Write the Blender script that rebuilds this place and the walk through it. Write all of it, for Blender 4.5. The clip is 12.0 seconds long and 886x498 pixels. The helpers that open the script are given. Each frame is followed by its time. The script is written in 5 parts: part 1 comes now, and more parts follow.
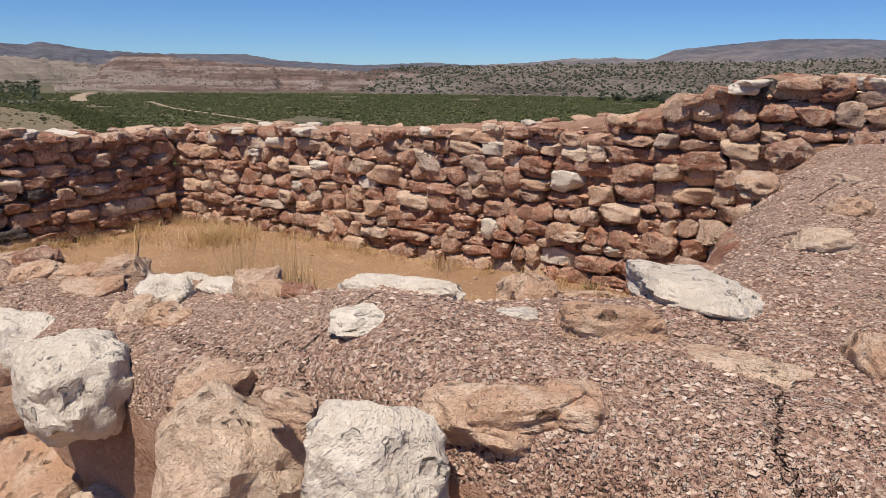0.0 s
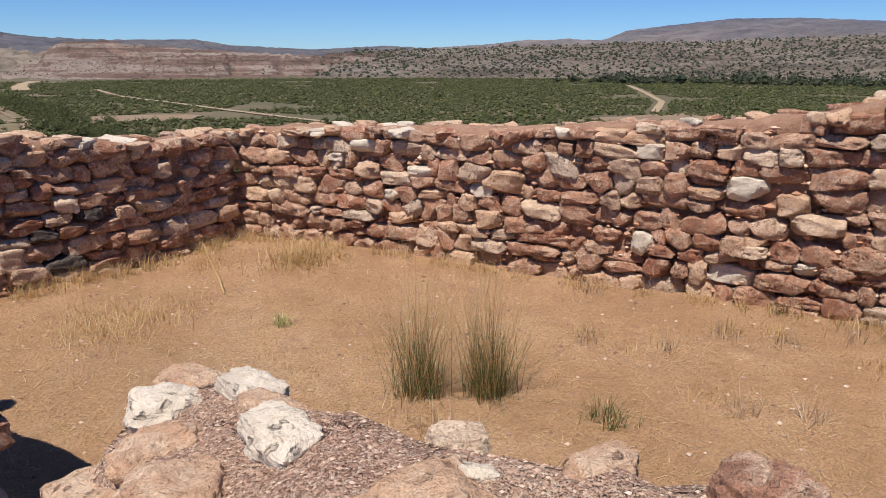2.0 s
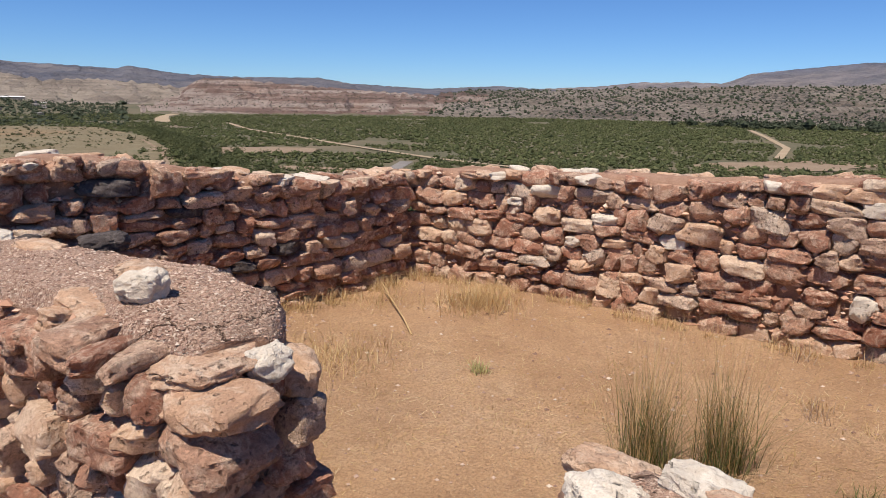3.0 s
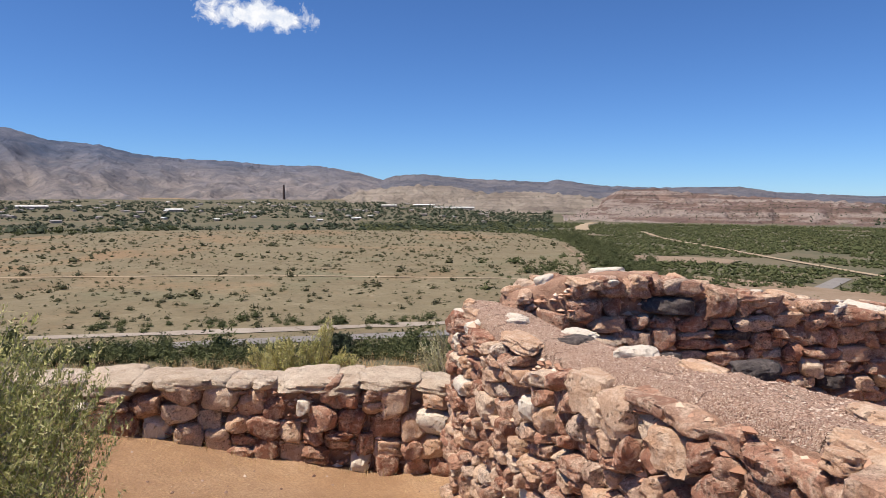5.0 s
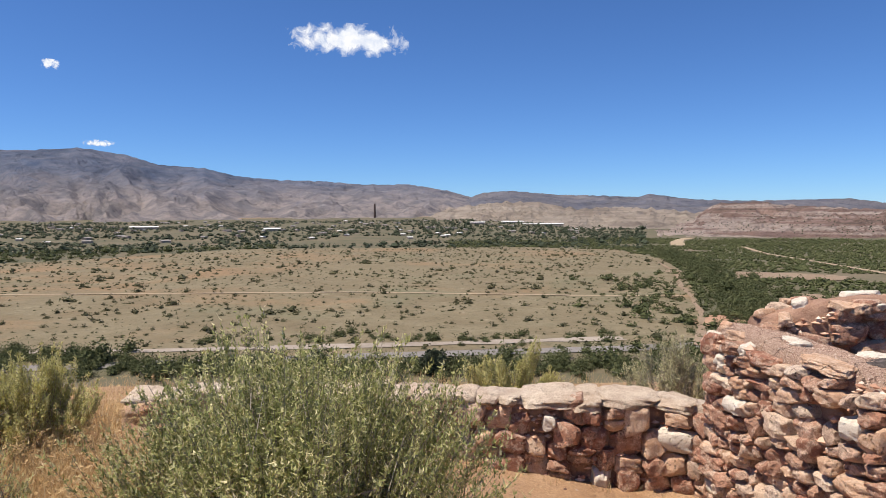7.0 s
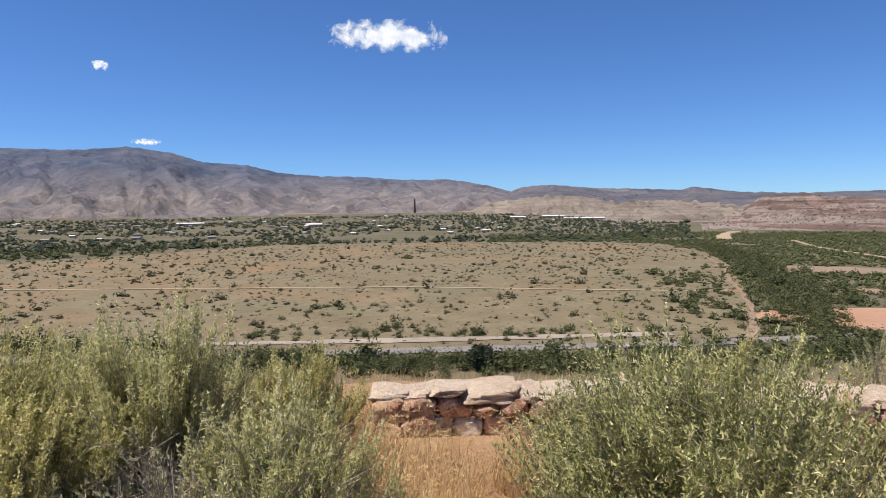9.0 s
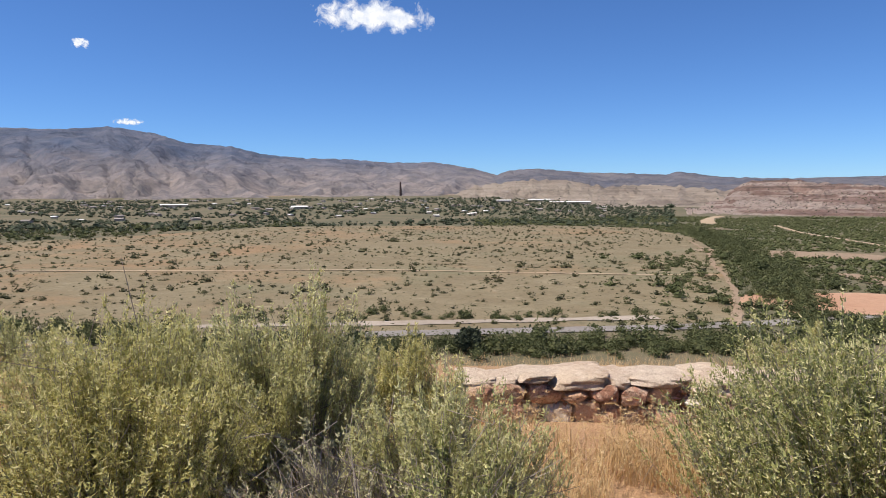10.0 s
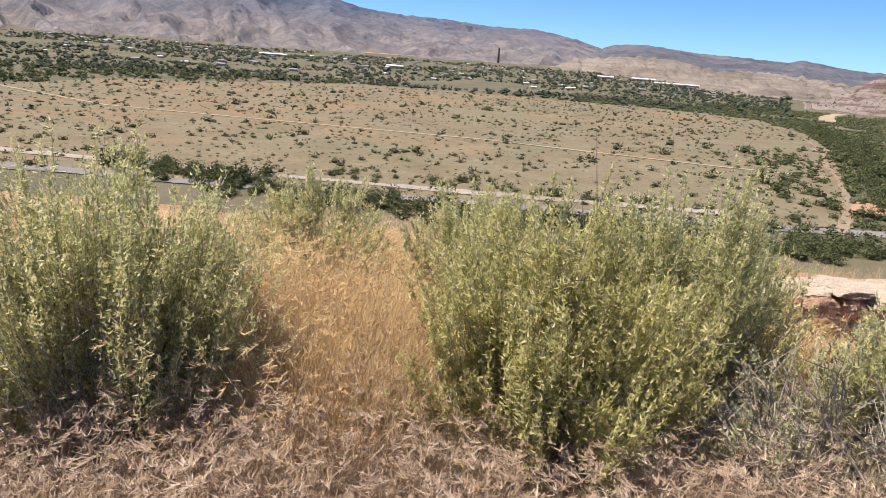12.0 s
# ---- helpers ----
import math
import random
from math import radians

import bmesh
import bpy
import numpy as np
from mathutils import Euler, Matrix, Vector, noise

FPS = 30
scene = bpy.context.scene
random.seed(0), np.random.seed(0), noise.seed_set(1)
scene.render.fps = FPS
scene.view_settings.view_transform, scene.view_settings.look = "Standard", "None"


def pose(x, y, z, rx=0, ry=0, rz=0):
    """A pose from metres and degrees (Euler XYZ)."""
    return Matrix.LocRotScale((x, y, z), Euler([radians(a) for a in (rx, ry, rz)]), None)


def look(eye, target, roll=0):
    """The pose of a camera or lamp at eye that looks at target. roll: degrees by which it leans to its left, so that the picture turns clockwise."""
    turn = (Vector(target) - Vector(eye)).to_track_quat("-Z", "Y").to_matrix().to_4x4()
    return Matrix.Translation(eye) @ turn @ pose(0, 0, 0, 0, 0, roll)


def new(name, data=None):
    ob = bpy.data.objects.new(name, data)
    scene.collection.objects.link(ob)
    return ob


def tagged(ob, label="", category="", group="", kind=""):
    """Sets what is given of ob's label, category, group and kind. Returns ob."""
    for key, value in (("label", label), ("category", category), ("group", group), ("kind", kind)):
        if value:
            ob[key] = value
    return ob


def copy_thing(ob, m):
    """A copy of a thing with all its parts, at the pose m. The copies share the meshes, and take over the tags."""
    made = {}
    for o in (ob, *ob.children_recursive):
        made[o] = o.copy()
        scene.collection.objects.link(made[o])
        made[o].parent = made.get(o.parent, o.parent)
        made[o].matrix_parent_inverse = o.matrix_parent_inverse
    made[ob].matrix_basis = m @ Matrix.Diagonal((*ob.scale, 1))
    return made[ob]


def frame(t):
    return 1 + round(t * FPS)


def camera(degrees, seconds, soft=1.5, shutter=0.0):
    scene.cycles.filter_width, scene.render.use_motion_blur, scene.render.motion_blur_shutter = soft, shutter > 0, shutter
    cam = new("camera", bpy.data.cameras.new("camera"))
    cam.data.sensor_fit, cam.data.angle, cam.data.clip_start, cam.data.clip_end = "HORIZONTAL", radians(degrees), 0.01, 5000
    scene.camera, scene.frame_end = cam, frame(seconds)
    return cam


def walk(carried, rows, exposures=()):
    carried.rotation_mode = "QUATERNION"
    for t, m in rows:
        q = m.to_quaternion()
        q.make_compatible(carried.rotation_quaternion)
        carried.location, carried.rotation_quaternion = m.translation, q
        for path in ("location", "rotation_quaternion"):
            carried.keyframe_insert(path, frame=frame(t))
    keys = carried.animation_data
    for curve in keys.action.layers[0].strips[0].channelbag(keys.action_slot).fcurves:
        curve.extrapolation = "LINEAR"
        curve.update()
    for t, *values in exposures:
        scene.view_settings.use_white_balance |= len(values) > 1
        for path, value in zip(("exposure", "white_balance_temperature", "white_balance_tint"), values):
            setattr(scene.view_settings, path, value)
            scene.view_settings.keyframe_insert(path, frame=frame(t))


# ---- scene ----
cam = camera(65.5, 12.0, soft=0.6)
PATH = [
    (0, (1.819, 1.051, 1.872), (1.609, 2.976, 1.372), 0.7),
    (0.5, (1.447, 1.219, 1.912), (1.32, 3.139, 1.369), 0.7),
    (1, (1.099, 1.406, 1.908), (1.035, 3.327, 1.353), 0.5),
    (1.5, (0.776, 1.559, 1.916), (0.715, 3.48, 1.362), 0.3),
    (2, (0.494, 1.701, 1.925), (0.4, 3.623, 1.381), 0.0),
    (2.5, (0.203, 1.75, 1.938), (0.011, 3.677, 1.44), 0.3),
    (3, (-0.106, 1.733, 1.961), (-0.5, 3.643, 1.521), 0.9),
    (3.5, (-0.372, 1.688, 1.995), (-1.164, 3.49, 1.644), 1.3),
    (3.7, (-0.451, 1.648, 2.007), (-1.364, 3.4, 1.697), 1.1),
    (5.3, (-0.955, 1.107, 2.067), (-2.422, 2.459, 1.938), 0.1),
    (5.5, (-1.0, 1.02, 2.083), (-2.494, 2.344, 1.956), -0.1),
    (6, (-1.172, 0.779, 2.112), (-2.688, 2.077, 1.983), -0.1),
    (6.5, (-1.306, 0.482, 2.129), (-2.85, 1.748, 2.019), -0.2),
    (7, (-1.443, 0.165, 2.123), (-3.025, 1.385, 2.028), -0.4),
    (9, (-2.53, -1.058, 2.127), (-4.179, 0.069, 2.018), -0.8),
    (9.5, (-2.806, -1.345, 2.127), (-4.44, -0.201, 1.987), -0.7),
    (10, (-3.082, -1.633, 2.127), (-4.704, -0.474, 1.969), -0.4),
    (10.5, (-3.358, -1.92, 2.127), (-4.983, -0.775, 1.908), 0.0),
    (11, (-3.657, -2.231, 2.116), (-5.325, -1.22, 1.673), 2.7),
    (11.5, (-3.933, -2.518, 2.104), (-5.628, -1.59, 1.589), 4.2),
    (12, (-4.209, -2.806, 2.104), (-5.897, -1.877, 1.57), 4.3),
]
walk(cam, [(t, look(eye, target, roll)) for t, eye, target, roll in PATH], [(0, -0.30), (1.2, -0.20), (2.5, -0.13), (4.0, -0.02), (5.5, 0.03), (7.0, 0.06), (10.2, 0.10), (11.0, 0.25), (12.0, 0.42)])

# ---- world, sun ----
SUN_AZ, SUN_EL = radians(204.0), radians(65.0)
world = bpy.data.worlds.new("world")
scene.world = world
world.use_nodes = True
wn, wl = world.node_tree.nodes, world.node_tree.links
sky = wn.new("ShaderNodeTexSky")
sky.sky_type = "NISHITA"
sky.sun_disc = False
sky.sun_elevation, sky.sun_rotation = SUN_EL, SUN_AZ
sky.altitude, sky.air_density, sky.dust_density, sky.ozone_density = 1200, 0.85, 0.0, 5.0
tint = wn.new("ShaderNodeMix")
tint.data_type, tint.blend_type = "RGBA", "MULTIPLY"
tint.inputs[0].default_value = 1.0
tint.inputs[7].default_value = (0.66, 0.92, 1.26, 1)
wl.new(sky.outputs[0], tint.inputs[6])
wl.new(tint.outputs[2], wn["Background"].inputs[0])
wn["Background"].inputs[1].default_value = 0.097
sun = new("sun", bpy.data.lights.new("sun", "SUN"))
sun.data.energy, sun.data.angle, sun.data.color = 6.0, radians(0.53), (1.0, 0.91, 0.79)
to_sun = Vector((math.sin(SUN_AZ) * math.cos(SUN_EL), math.cos(SUN_AZ) * math.cos(SUN_EL), math.sin(SUN_EL)))
sun.matrix_world = look(to_sun * 50, (0, 0, 0))

# ---- materials ----


class Nodes:
    """A small helper that strings shader nodes together."""

    def __init__(self, name, rough=0.9):
        self.m = bpy.data.materials.new(name)
        self.m.use_nodes = True
        self.n, self.l = self.m.node_tree.nodes, self.m.node_tree.links
        self.b = self.n["Principled BSDF"]
        self.b.inputs["Roughness"].default_value = rough
        self.b.inputs["Specular IOR Level"].default_value = 0.25
        self.pos = self.n.new("ShaderNodeNewGeometry").outputs["Position"]
        self.local = self.n.new("ShaderNodeTexCoord").outputs["Object"]

    def noise(self, scale, detail=4, rough=0.6, at=None, dist=0.0):
        t = self.n.new("ShaderNodeTexNoise")
        t.inputs["Scale"].default_value, t.inputs["Detail"].default_value = scale, detail
        t.inputs["Roughness"].default_value, t.inputs["Distortion"].default_value = rough, dist
        self.l.new(at or self.pos, t.inputs["Vector"])
        return t.outputs["Fac"]

    def voronoi(self, scale, feature="F1", out="Distance", at=None, rand=1.0):
        t = self.n.new("ShaderNodeTexVoronoi")
        t.feature = feature
        t.inputs["Scale"].default_value, t.inputs["Randomness"].default_value = scale, rand
        self.l.new(at or self.pos, t.inputs["Vector"])
        return t.outputs[out]

    def stretch(self, x, y, z, at=None):
        t = self.n.new("ShaderNodeMapping")
        t.inputs["Scale"].default_value = (x, y, z)
        self.l.new(at or self.pos, t.inputs["Vector"])
        return t.outputs[0]

    def ramp(self, fac, stops, step=False):
        t = self.n.new("ShaderNodeValToRGB")
        e = t.color_ramp.elements
        if step:
            t.color_ramp.interpolation = "CONSTANT"
        while len(e) < len(stops):
            e.new(0.5)
        for k, (p, c) in zip(e, stops):
            k.position = p
            k.color = (*c, 1) if not isinstance(c, (int, float)) else (c, c, c, 1)
        self.l.new(fac, t.inputs[0])
        return t.outputs[0]

    def mix(self, fac, a, b, how="MIX"):
        t = self.n.new("ShaderNodeMix")
        t.data_type, t.blend_type = "RGBA", how
        for s, v in ((t.inputs[0], fac), (t.inputs[6], a), (t.inputs[7], b)):
            if isinstance(v, (int, float)):
                s.default_value = v
            elif isinstance(v, tuple):
                s.default_value = (*v, 1)
            else:
                self.l.new(v, s)
        return t.outputs[2]

    def math(self, op, a, b=0.0):
        t = self.n.new("ShaderNodeMath")
        t.operation = op
        for s, v in zip(t.inputs, (a, b)):
            if isinstance(v, (int, float)):
                s.default_value = v
            else:
                self.l.new(v, s)
        return t.outputs[0]

    def random(self):
        return self.n.new("ShaderNodeObjectInfo").outputs["Random"]

    def island(self):
        return self.n.new("ShaderNodeNewGeometry").outputs["Random Per Island"]

    def bump(self, height, strength, distance):
        t = self.n.new("ShaderNodeBump")
        t.inputs["Strength"].default_value, t.inputs["Distance"].default_value = strength, distance
        self.l.new(height, t.inputs["Height"])
        old = self.b.inputs["Normal"]
        if old.is_linked:
            self.l.new(old.links[0].from_socket, t.inputs["Normal"])
        self.l.new(t.outputs[0], old)

    def done(self, colour):
        self.l.new(colour, self.b.inputs["Base Color"])
        return self.m


def stone_material(name, stops, dust=(0.86, 0.65, 0.49), varnish=(0.25, 0.135, 0.095), dusty=0.75, dark=0.65, holes=0.9, stain=0.5, relief=1.0):
    """Weathered rock: a colour for each stone, pale dusty patches, dark varnish, pits and cracks."""
    k = Nodes(name, 0.94)
    base = k.ramp(k.random(), stops)
    c = k.mix(k.ramp(k.noise(4.5, 4, 0.6, dist=0.5), [(0.36, stain), (0.60, 0.0)]), base, varnish)
    c = k.mix(k.ramp(k.noise(13.0, 6, 0.72, dist=0.7), [(0.47, 0.0), (0.60, dusty)]), c, dust)
    c = k.mix(k.ramp(k.noise(24.0, 6, 0.78, dist=0.4), [(0.36, dark), (0.46, 0.0)]), c, varnish)
    c = k.mix(k.ramp(k.noise(85.0, 3, 0.7), [(0.40, 0.35), (0.55, 0.0)]), c, varnish)
    warped = k.mix(0.08, k.pos, k.noise(9.0, 4, 0.7))
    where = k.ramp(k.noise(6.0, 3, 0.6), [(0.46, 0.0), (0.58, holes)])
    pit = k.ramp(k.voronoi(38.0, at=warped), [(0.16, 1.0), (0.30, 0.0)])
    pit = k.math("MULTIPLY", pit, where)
    # Shade inside the pits is painted into the colour, over the bumped hollows.
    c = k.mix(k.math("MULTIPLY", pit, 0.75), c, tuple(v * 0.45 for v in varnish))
    k.bump(k.noise(9.0, 6, 0.72, dist=0.5), relief, 0.05)
    k.bump(k.noise(34.0, 6, 0.78, at=k.stretch(1, 1, 1.5)), relief, 0.02)
    k.bump(k.math("SUBTRACT", 1.0, pit), 1.0, 0.02)
    k.bump(k.noise(150.0, 3, 0.7), 0.6, 0.005)
    return k.done(c)


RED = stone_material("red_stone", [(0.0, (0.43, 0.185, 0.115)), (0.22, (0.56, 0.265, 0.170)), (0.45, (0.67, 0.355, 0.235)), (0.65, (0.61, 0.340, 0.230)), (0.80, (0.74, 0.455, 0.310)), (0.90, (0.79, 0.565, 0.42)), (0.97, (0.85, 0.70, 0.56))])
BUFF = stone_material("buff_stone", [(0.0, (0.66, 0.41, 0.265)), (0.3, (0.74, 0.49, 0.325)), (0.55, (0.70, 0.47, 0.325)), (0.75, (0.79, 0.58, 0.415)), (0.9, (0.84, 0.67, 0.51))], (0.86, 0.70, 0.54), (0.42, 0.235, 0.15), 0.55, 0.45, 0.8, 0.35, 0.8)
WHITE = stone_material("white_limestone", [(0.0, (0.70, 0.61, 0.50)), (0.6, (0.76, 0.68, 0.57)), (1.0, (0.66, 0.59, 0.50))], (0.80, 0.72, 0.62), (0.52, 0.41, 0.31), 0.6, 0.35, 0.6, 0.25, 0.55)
DARK = stone_material("dark_stone", [(0.0, (0.12, 0.10, 0.095)), (1.0, (0.17, 0.14, 0.13))], (0.34, 0.28, 0.25), (0.07, 0.055, 0.05), 0.5, 0.5)
PALE = stone_material("pale_cap", [(0.0, (0.68, 0.54, 0.40)), (0.5, (0.76, 0.62, 0.47)), (1.0, (0.72, 0.60, 0.48))], (0.82, 0.70, 0.56), (0.45, 0.30, 0.21), 0.6, 0.4, 0.5)

k = Nodes("mortar", 0.95)
c = k.ramp(k.noise(9.0, 6, 0.7), [(0.3, (0.30, 0.165, 0.11)), (0.5, (0.40, 0.235, 0.16)), (0.72, (0.50, 0.315, 0.22))])
c = k.mix(k.ramp(k.noise(120.0, 3, 0.7), [(0.5, 0.0), (0.7, 0.5)]), c, (0.60, 0.42, 0.30))
k.bump(k.noise(22.0, 6, 0.75), 1.0, 0.03)
k.bump(k.noise(150.0, 3, 0.7), 0.6, 0.005)
MORTAR = k.done(c)

k = Nodes("gravel_cap", 0.93)
cell = k.voronoi(230.0, out="Color")
peb = k.ramp(cell, [(0.0, (0.12, 0.065, 0.048)), (0.20, (0.28, 0.165, 0.122)), (0.50, (0.46, 0.300, 0.225)), (0.74, (0.60, 0.44, 0.34)), (0.94, (0.76, 0.64, 0.53))])
soil = k.ramp(k.noise(5.0, 5, 0.65), [(0.35, (0.42, 0.235, 0.155)), (0.65, (0.54, 0.34, 0.235))])
c = k.mix(0.80, soil, peb)
c = k.mix(k.ramp(k.noise(2.2, 4, 0.6, dist=0.8), [(0.45, 0.0), (0.65, 0.40)]), c, (0.55, 0.395, 0.29))
crack = k.ramp(k.voronoi(2.3, "DISTANCE_TO_EDGE", at=k.mix(0.16, k.pos, k.noise(4.0, 6, 0.75))), [(0.0, 0.0), (0.006, 1.0)])
c = k.mix(crack, (0.10, 0.055, 0.04), c)
k.bump(crack, 1.0, 0.02)
k.bump(k.ramp(k.voronoi(230.0), [(0.0, 1.0), (0.75, 0.0)]), 0.9, 0.005)
k.bump(k.noise(14.0, 6, 0.75), 0.9, 0.04)
GRAVEL = k.done(c)

k = Nodes("pebbles", 0.9)
PEBBLE = k.done(k.ramp(k.island(), [(0.0, (0.20, 0.115, 0.085)), (0.35, (0.38, 0.245, 0.185)), (0.75, (0.52, 0.37, 0.285)), (0.97, (0.66, 0.54, 0.44))]))

k = Nodes("chinking_stone", 0.92)
k.bump(k.noise(90.0, 4, 0.7), 0.6, 0.006)
CHINK = k.done(k.ramp(k.island(), [(0.0, (0.34, 0.18, 0.115)), (0.5, (0.52, 0.30, 0.20)), (0.85, (0.66, 0.45, 0.32)), (1.0, (0.80, 0.66, 0.53))]))

k = Nodes("ground_earth", 0.96)
dirt = k.ramp(k.noise(1.3, 6, 0.65), [(0.32, (0.50, 0.300, 0.165)), (0.5, (0.61, 0.385, 0.220)), (0.70, (0.67, 0.455, 0.285))])
dirt = k.mix(k.ramp(k.noise(0.55, 4, 0.6, dist=1.0), [(0.45, 0.0), (0.62, 0.4)]), dirt, (0.40, 0.24, 0.14))
dirt = k.mix(k.ramp(k.noise(70.0, 4, 0.75), [(0.42, 0.6), (0.55, 0.0)]), dirt, (0.36, 0.205, 0.115))
dirt = k.mix(k.ramp(k.noise(11.0, 6, 0.8, dist=0.4), [(0.34, 0.35), (0.44, 0.0)]), dirt, (0.36, 0.205, 0.115))
dirt = k.mix(k.ramp(k.noise(3.4, 6, 0.75, dist=0.6), [(0.36, 0.5), (0.50, 0.0)]), dirt, (0.40, 0.235, 0.135))
dirt = k.mix(k.ramp(k.voronoi(55.0), [(0.10, 0.7), (0.20, 0.0)]), dirt, (0.60, 0.45, 0.32))
litter = k.ramp(k.noise(38.0, 5, 0.8, at=k.stretch(1, 2.5, 1)), [(0.60, 0.0), (0.70, 0.6)])
dirt = k.mix(litter, dirt, (0.62, 0.48, 0.30))
dry = k.ramp(k.voronoi(9.0, "DISTANCE_TO_EDGE", at=k.mix(0.1, k.pos, k.noise(12.0, 4, 0.7))), [(0.0, 0.35), (0.02, 0.0)])
dirt = k.mix(k.math("MULTIPLY", dry, k.ramp(k.noise(0.9, 3, 0.5), [(0.5, 0.0), (0.6, 1.0)])), dirt, (0.26, 0.15, 0.09))
far = k.ramp(k.noise(0.012, 8, 0.7), [(0.33, (0.17, 0.135, 0.088)), (0.5, (0.115, 0.105, 0.062)), (0.68, (0.080, 0.082, 0.046))])
far = k.mix(k.ramp(k.noise(0.25, 5, 0.7), [(0.45, 0.0), (0.65, 0.35)]), far, (0.20, 0.155, 0.10))
sep = k.n.new("ShaderNodeSeparateXYZ")
k.l.new(k.pos, sep.inputs[0])
c = k.mix(k.ramp(k.math("MULTIPLY", sep.outputs[2], -0.2), [(0.03, 0.0), (0.22, 1.0)]), dirt, far)
k.bump(k.noise(9.0, 6, 0.7), 0.8, 0.06)
k.bump(k.noise(40.0, 6, 0.75), 0.9, 0.025)
k.bump(k.noise(140.0, 4, 0.7), 0.7, 0.008)
EARTH = k.done(c)


def sheet_material(name, lo, hi, extra, s1=0.03, s2=0.4):
    k = Nodes(name, 0.95)
    c = k.ramp(k.noise(s1, 8, 0.7), [(0.34, lo), (0.66, hi)])
    c = k.mix(k.ramp(k.noise(s2, 6, 0.75), [(0.48, 0.0), (0.68, 0.55)]), c, extra)
    k.bump(k.noise(s2 * 2, 5, 0.7), 0.5, 0.4)
    return k.done(c)


k = Nodes("dry_field", 0.95)
c = k.ramp(k.noise(0.03, 8, 0.7), [(0.34, (0.165, 0.128, 0.074)), (0.66, (0.218, 0.183, 0.114))])
c = k.mix(k.ramp(k.noise(0.010, 6, 0.65, dist=0.6), [(0.52, 0.0), (0.66, 0.65)]), c, (0.28, 0.172, 0.092))
c = k.mix(k.ramp(k.noise(0.014, 6, 0.7, at=k.stretch(1, 1, 1)), [(0.34, 0.7), (0.46, 0.0)]), c, (0.165, 0.155, 0.092))
c = k.mix(k.ramp(k.noise(0.35, 6, 0.8), [(0.50, 0.0), (0.64, 0.65)]), c, (0.095, 0.085, 0.048))
c = k.mix(k.ramp(k.noise(0.12, 5, 0.75), [(0.60, 0.0), (0.70, 0.6)]), c, (0.30, 0.25, 0.165))
k.bump(k.noise(0.5, 5, 0.7), 0.6, 0.5)
FIELD = k.done(c)
ASPHALT = sheet_material("old_asphalt", (0.20, 0.18, 0.17), (0.25, 0.23, 0.21), (0.17, 0.155, 0.14))
TRACK = sheet_material("dirt_track", (0.34, 0.255, 0.165), (0.42, 0.33, 0.23), (0.27, 0.20, 0.13))
SAND = sheet_material("wash_gravel", (0.28, 0.235, 0.19), (0.38, 0.325, 0.27), (0.21, 0.17, 0.13))
REDSOIL = sheet_material("red_soil", (0.36, 0.20, 0.125), (0.43, 0.27, 0.18), (0.28, 0.165, 0.10))
BARE = sheet_material("bare_patch", (0.23, 0.16, 0.105), (0.30, 0.225, 0.16), (0.15, 0.125, 0.07))


def hill_material(name, lo, hi, dots, dot_scale, band=(0.5, 0.4, 0.35), bands=0.0, dot_size=0.35, amount=0.9, low=False):
    k = Nodes(name, 0.97)
    c = k.ramp(k.noise(0.0045, 9, 0.68, dist=0.5), [(0.36, lo), (0.64, hi)])
    if bands:
        strata = k.noise(0.05, 5, 0.6, at=k.stretch(0.06, 0.06, 1.6))
        c = k.mix(k.ramp(strata, [(0.47, 0.0), (0.56, bands)]), c, band)
        c = k.mix(k.ramp(strata, [(0.36, bands), (0.42, 0.0)]), c, dots)
    v = k.voronoi(dot_scale)
    thick = k.math("MULTIPLY", k.ramp(k.noise(0.006, 5, 0.7), [(0.38, 0.25), (0.60, 1.0)]), amount)
    c = k.mix(k.math("MULTIPLY", k.ramp(v, [(dot_size - 0.08, 1.0), (dot_size, 0.0)]), thick), c, dots)
    # Lower slopes: paler bajada tones, lifted to take in some haze.
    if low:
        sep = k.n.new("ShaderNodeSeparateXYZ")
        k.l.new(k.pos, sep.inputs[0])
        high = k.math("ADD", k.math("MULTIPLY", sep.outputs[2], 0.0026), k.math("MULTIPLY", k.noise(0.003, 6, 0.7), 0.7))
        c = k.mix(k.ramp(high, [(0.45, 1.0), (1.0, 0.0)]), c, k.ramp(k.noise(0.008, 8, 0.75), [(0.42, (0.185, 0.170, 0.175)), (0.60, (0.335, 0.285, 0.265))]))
    k.bump(k.noise(0.005, 6, 0.65, dist=1.0), 1.0, 90.0)
    k.bump(k.noise(0.02, 8, 0.75), 1.0, 18.0)
    return k.done(c)


# Blue-grey base colours have distance haze painted in; no haze volume is built.
HILL_FAR = hill_material("hazed_range", (0.072, 0.100, 0.165), (0.165, 0.172, 0.218), (0.080, 0.100, 0.145), 0.012, dot_size=0.5, amount=0.7, low=True)
# The bluish cast on this grey rock is painted-in distance haze.
HILL_RIDGE = hill_material("hazed_ridge", (0.11, 0.118, 0.155), (0.21, 0.195, 0.205), (0.10, 0.105, 0.13), 0.02, dot_size=0.45, amount=0.6)
HILL_TAN = hill_material("tan_foothill", (0.235, 0.190, 0.155), (0.36, 0.30, 0.245), (0.16, 0.145, 0.12), 0.06, (0.50, 0.43, 0.35), 0.35, 0.3, 0.5)
HILL_RED = hill_material("red_mesa_rock", (0.200, 0.128, 0.106), (0.295, 0.200, 0.165), (0.12, 0.09, 0.075), 0.09, (0.44, 0.36, 0.31), 0.85, 0.42, 0.6)
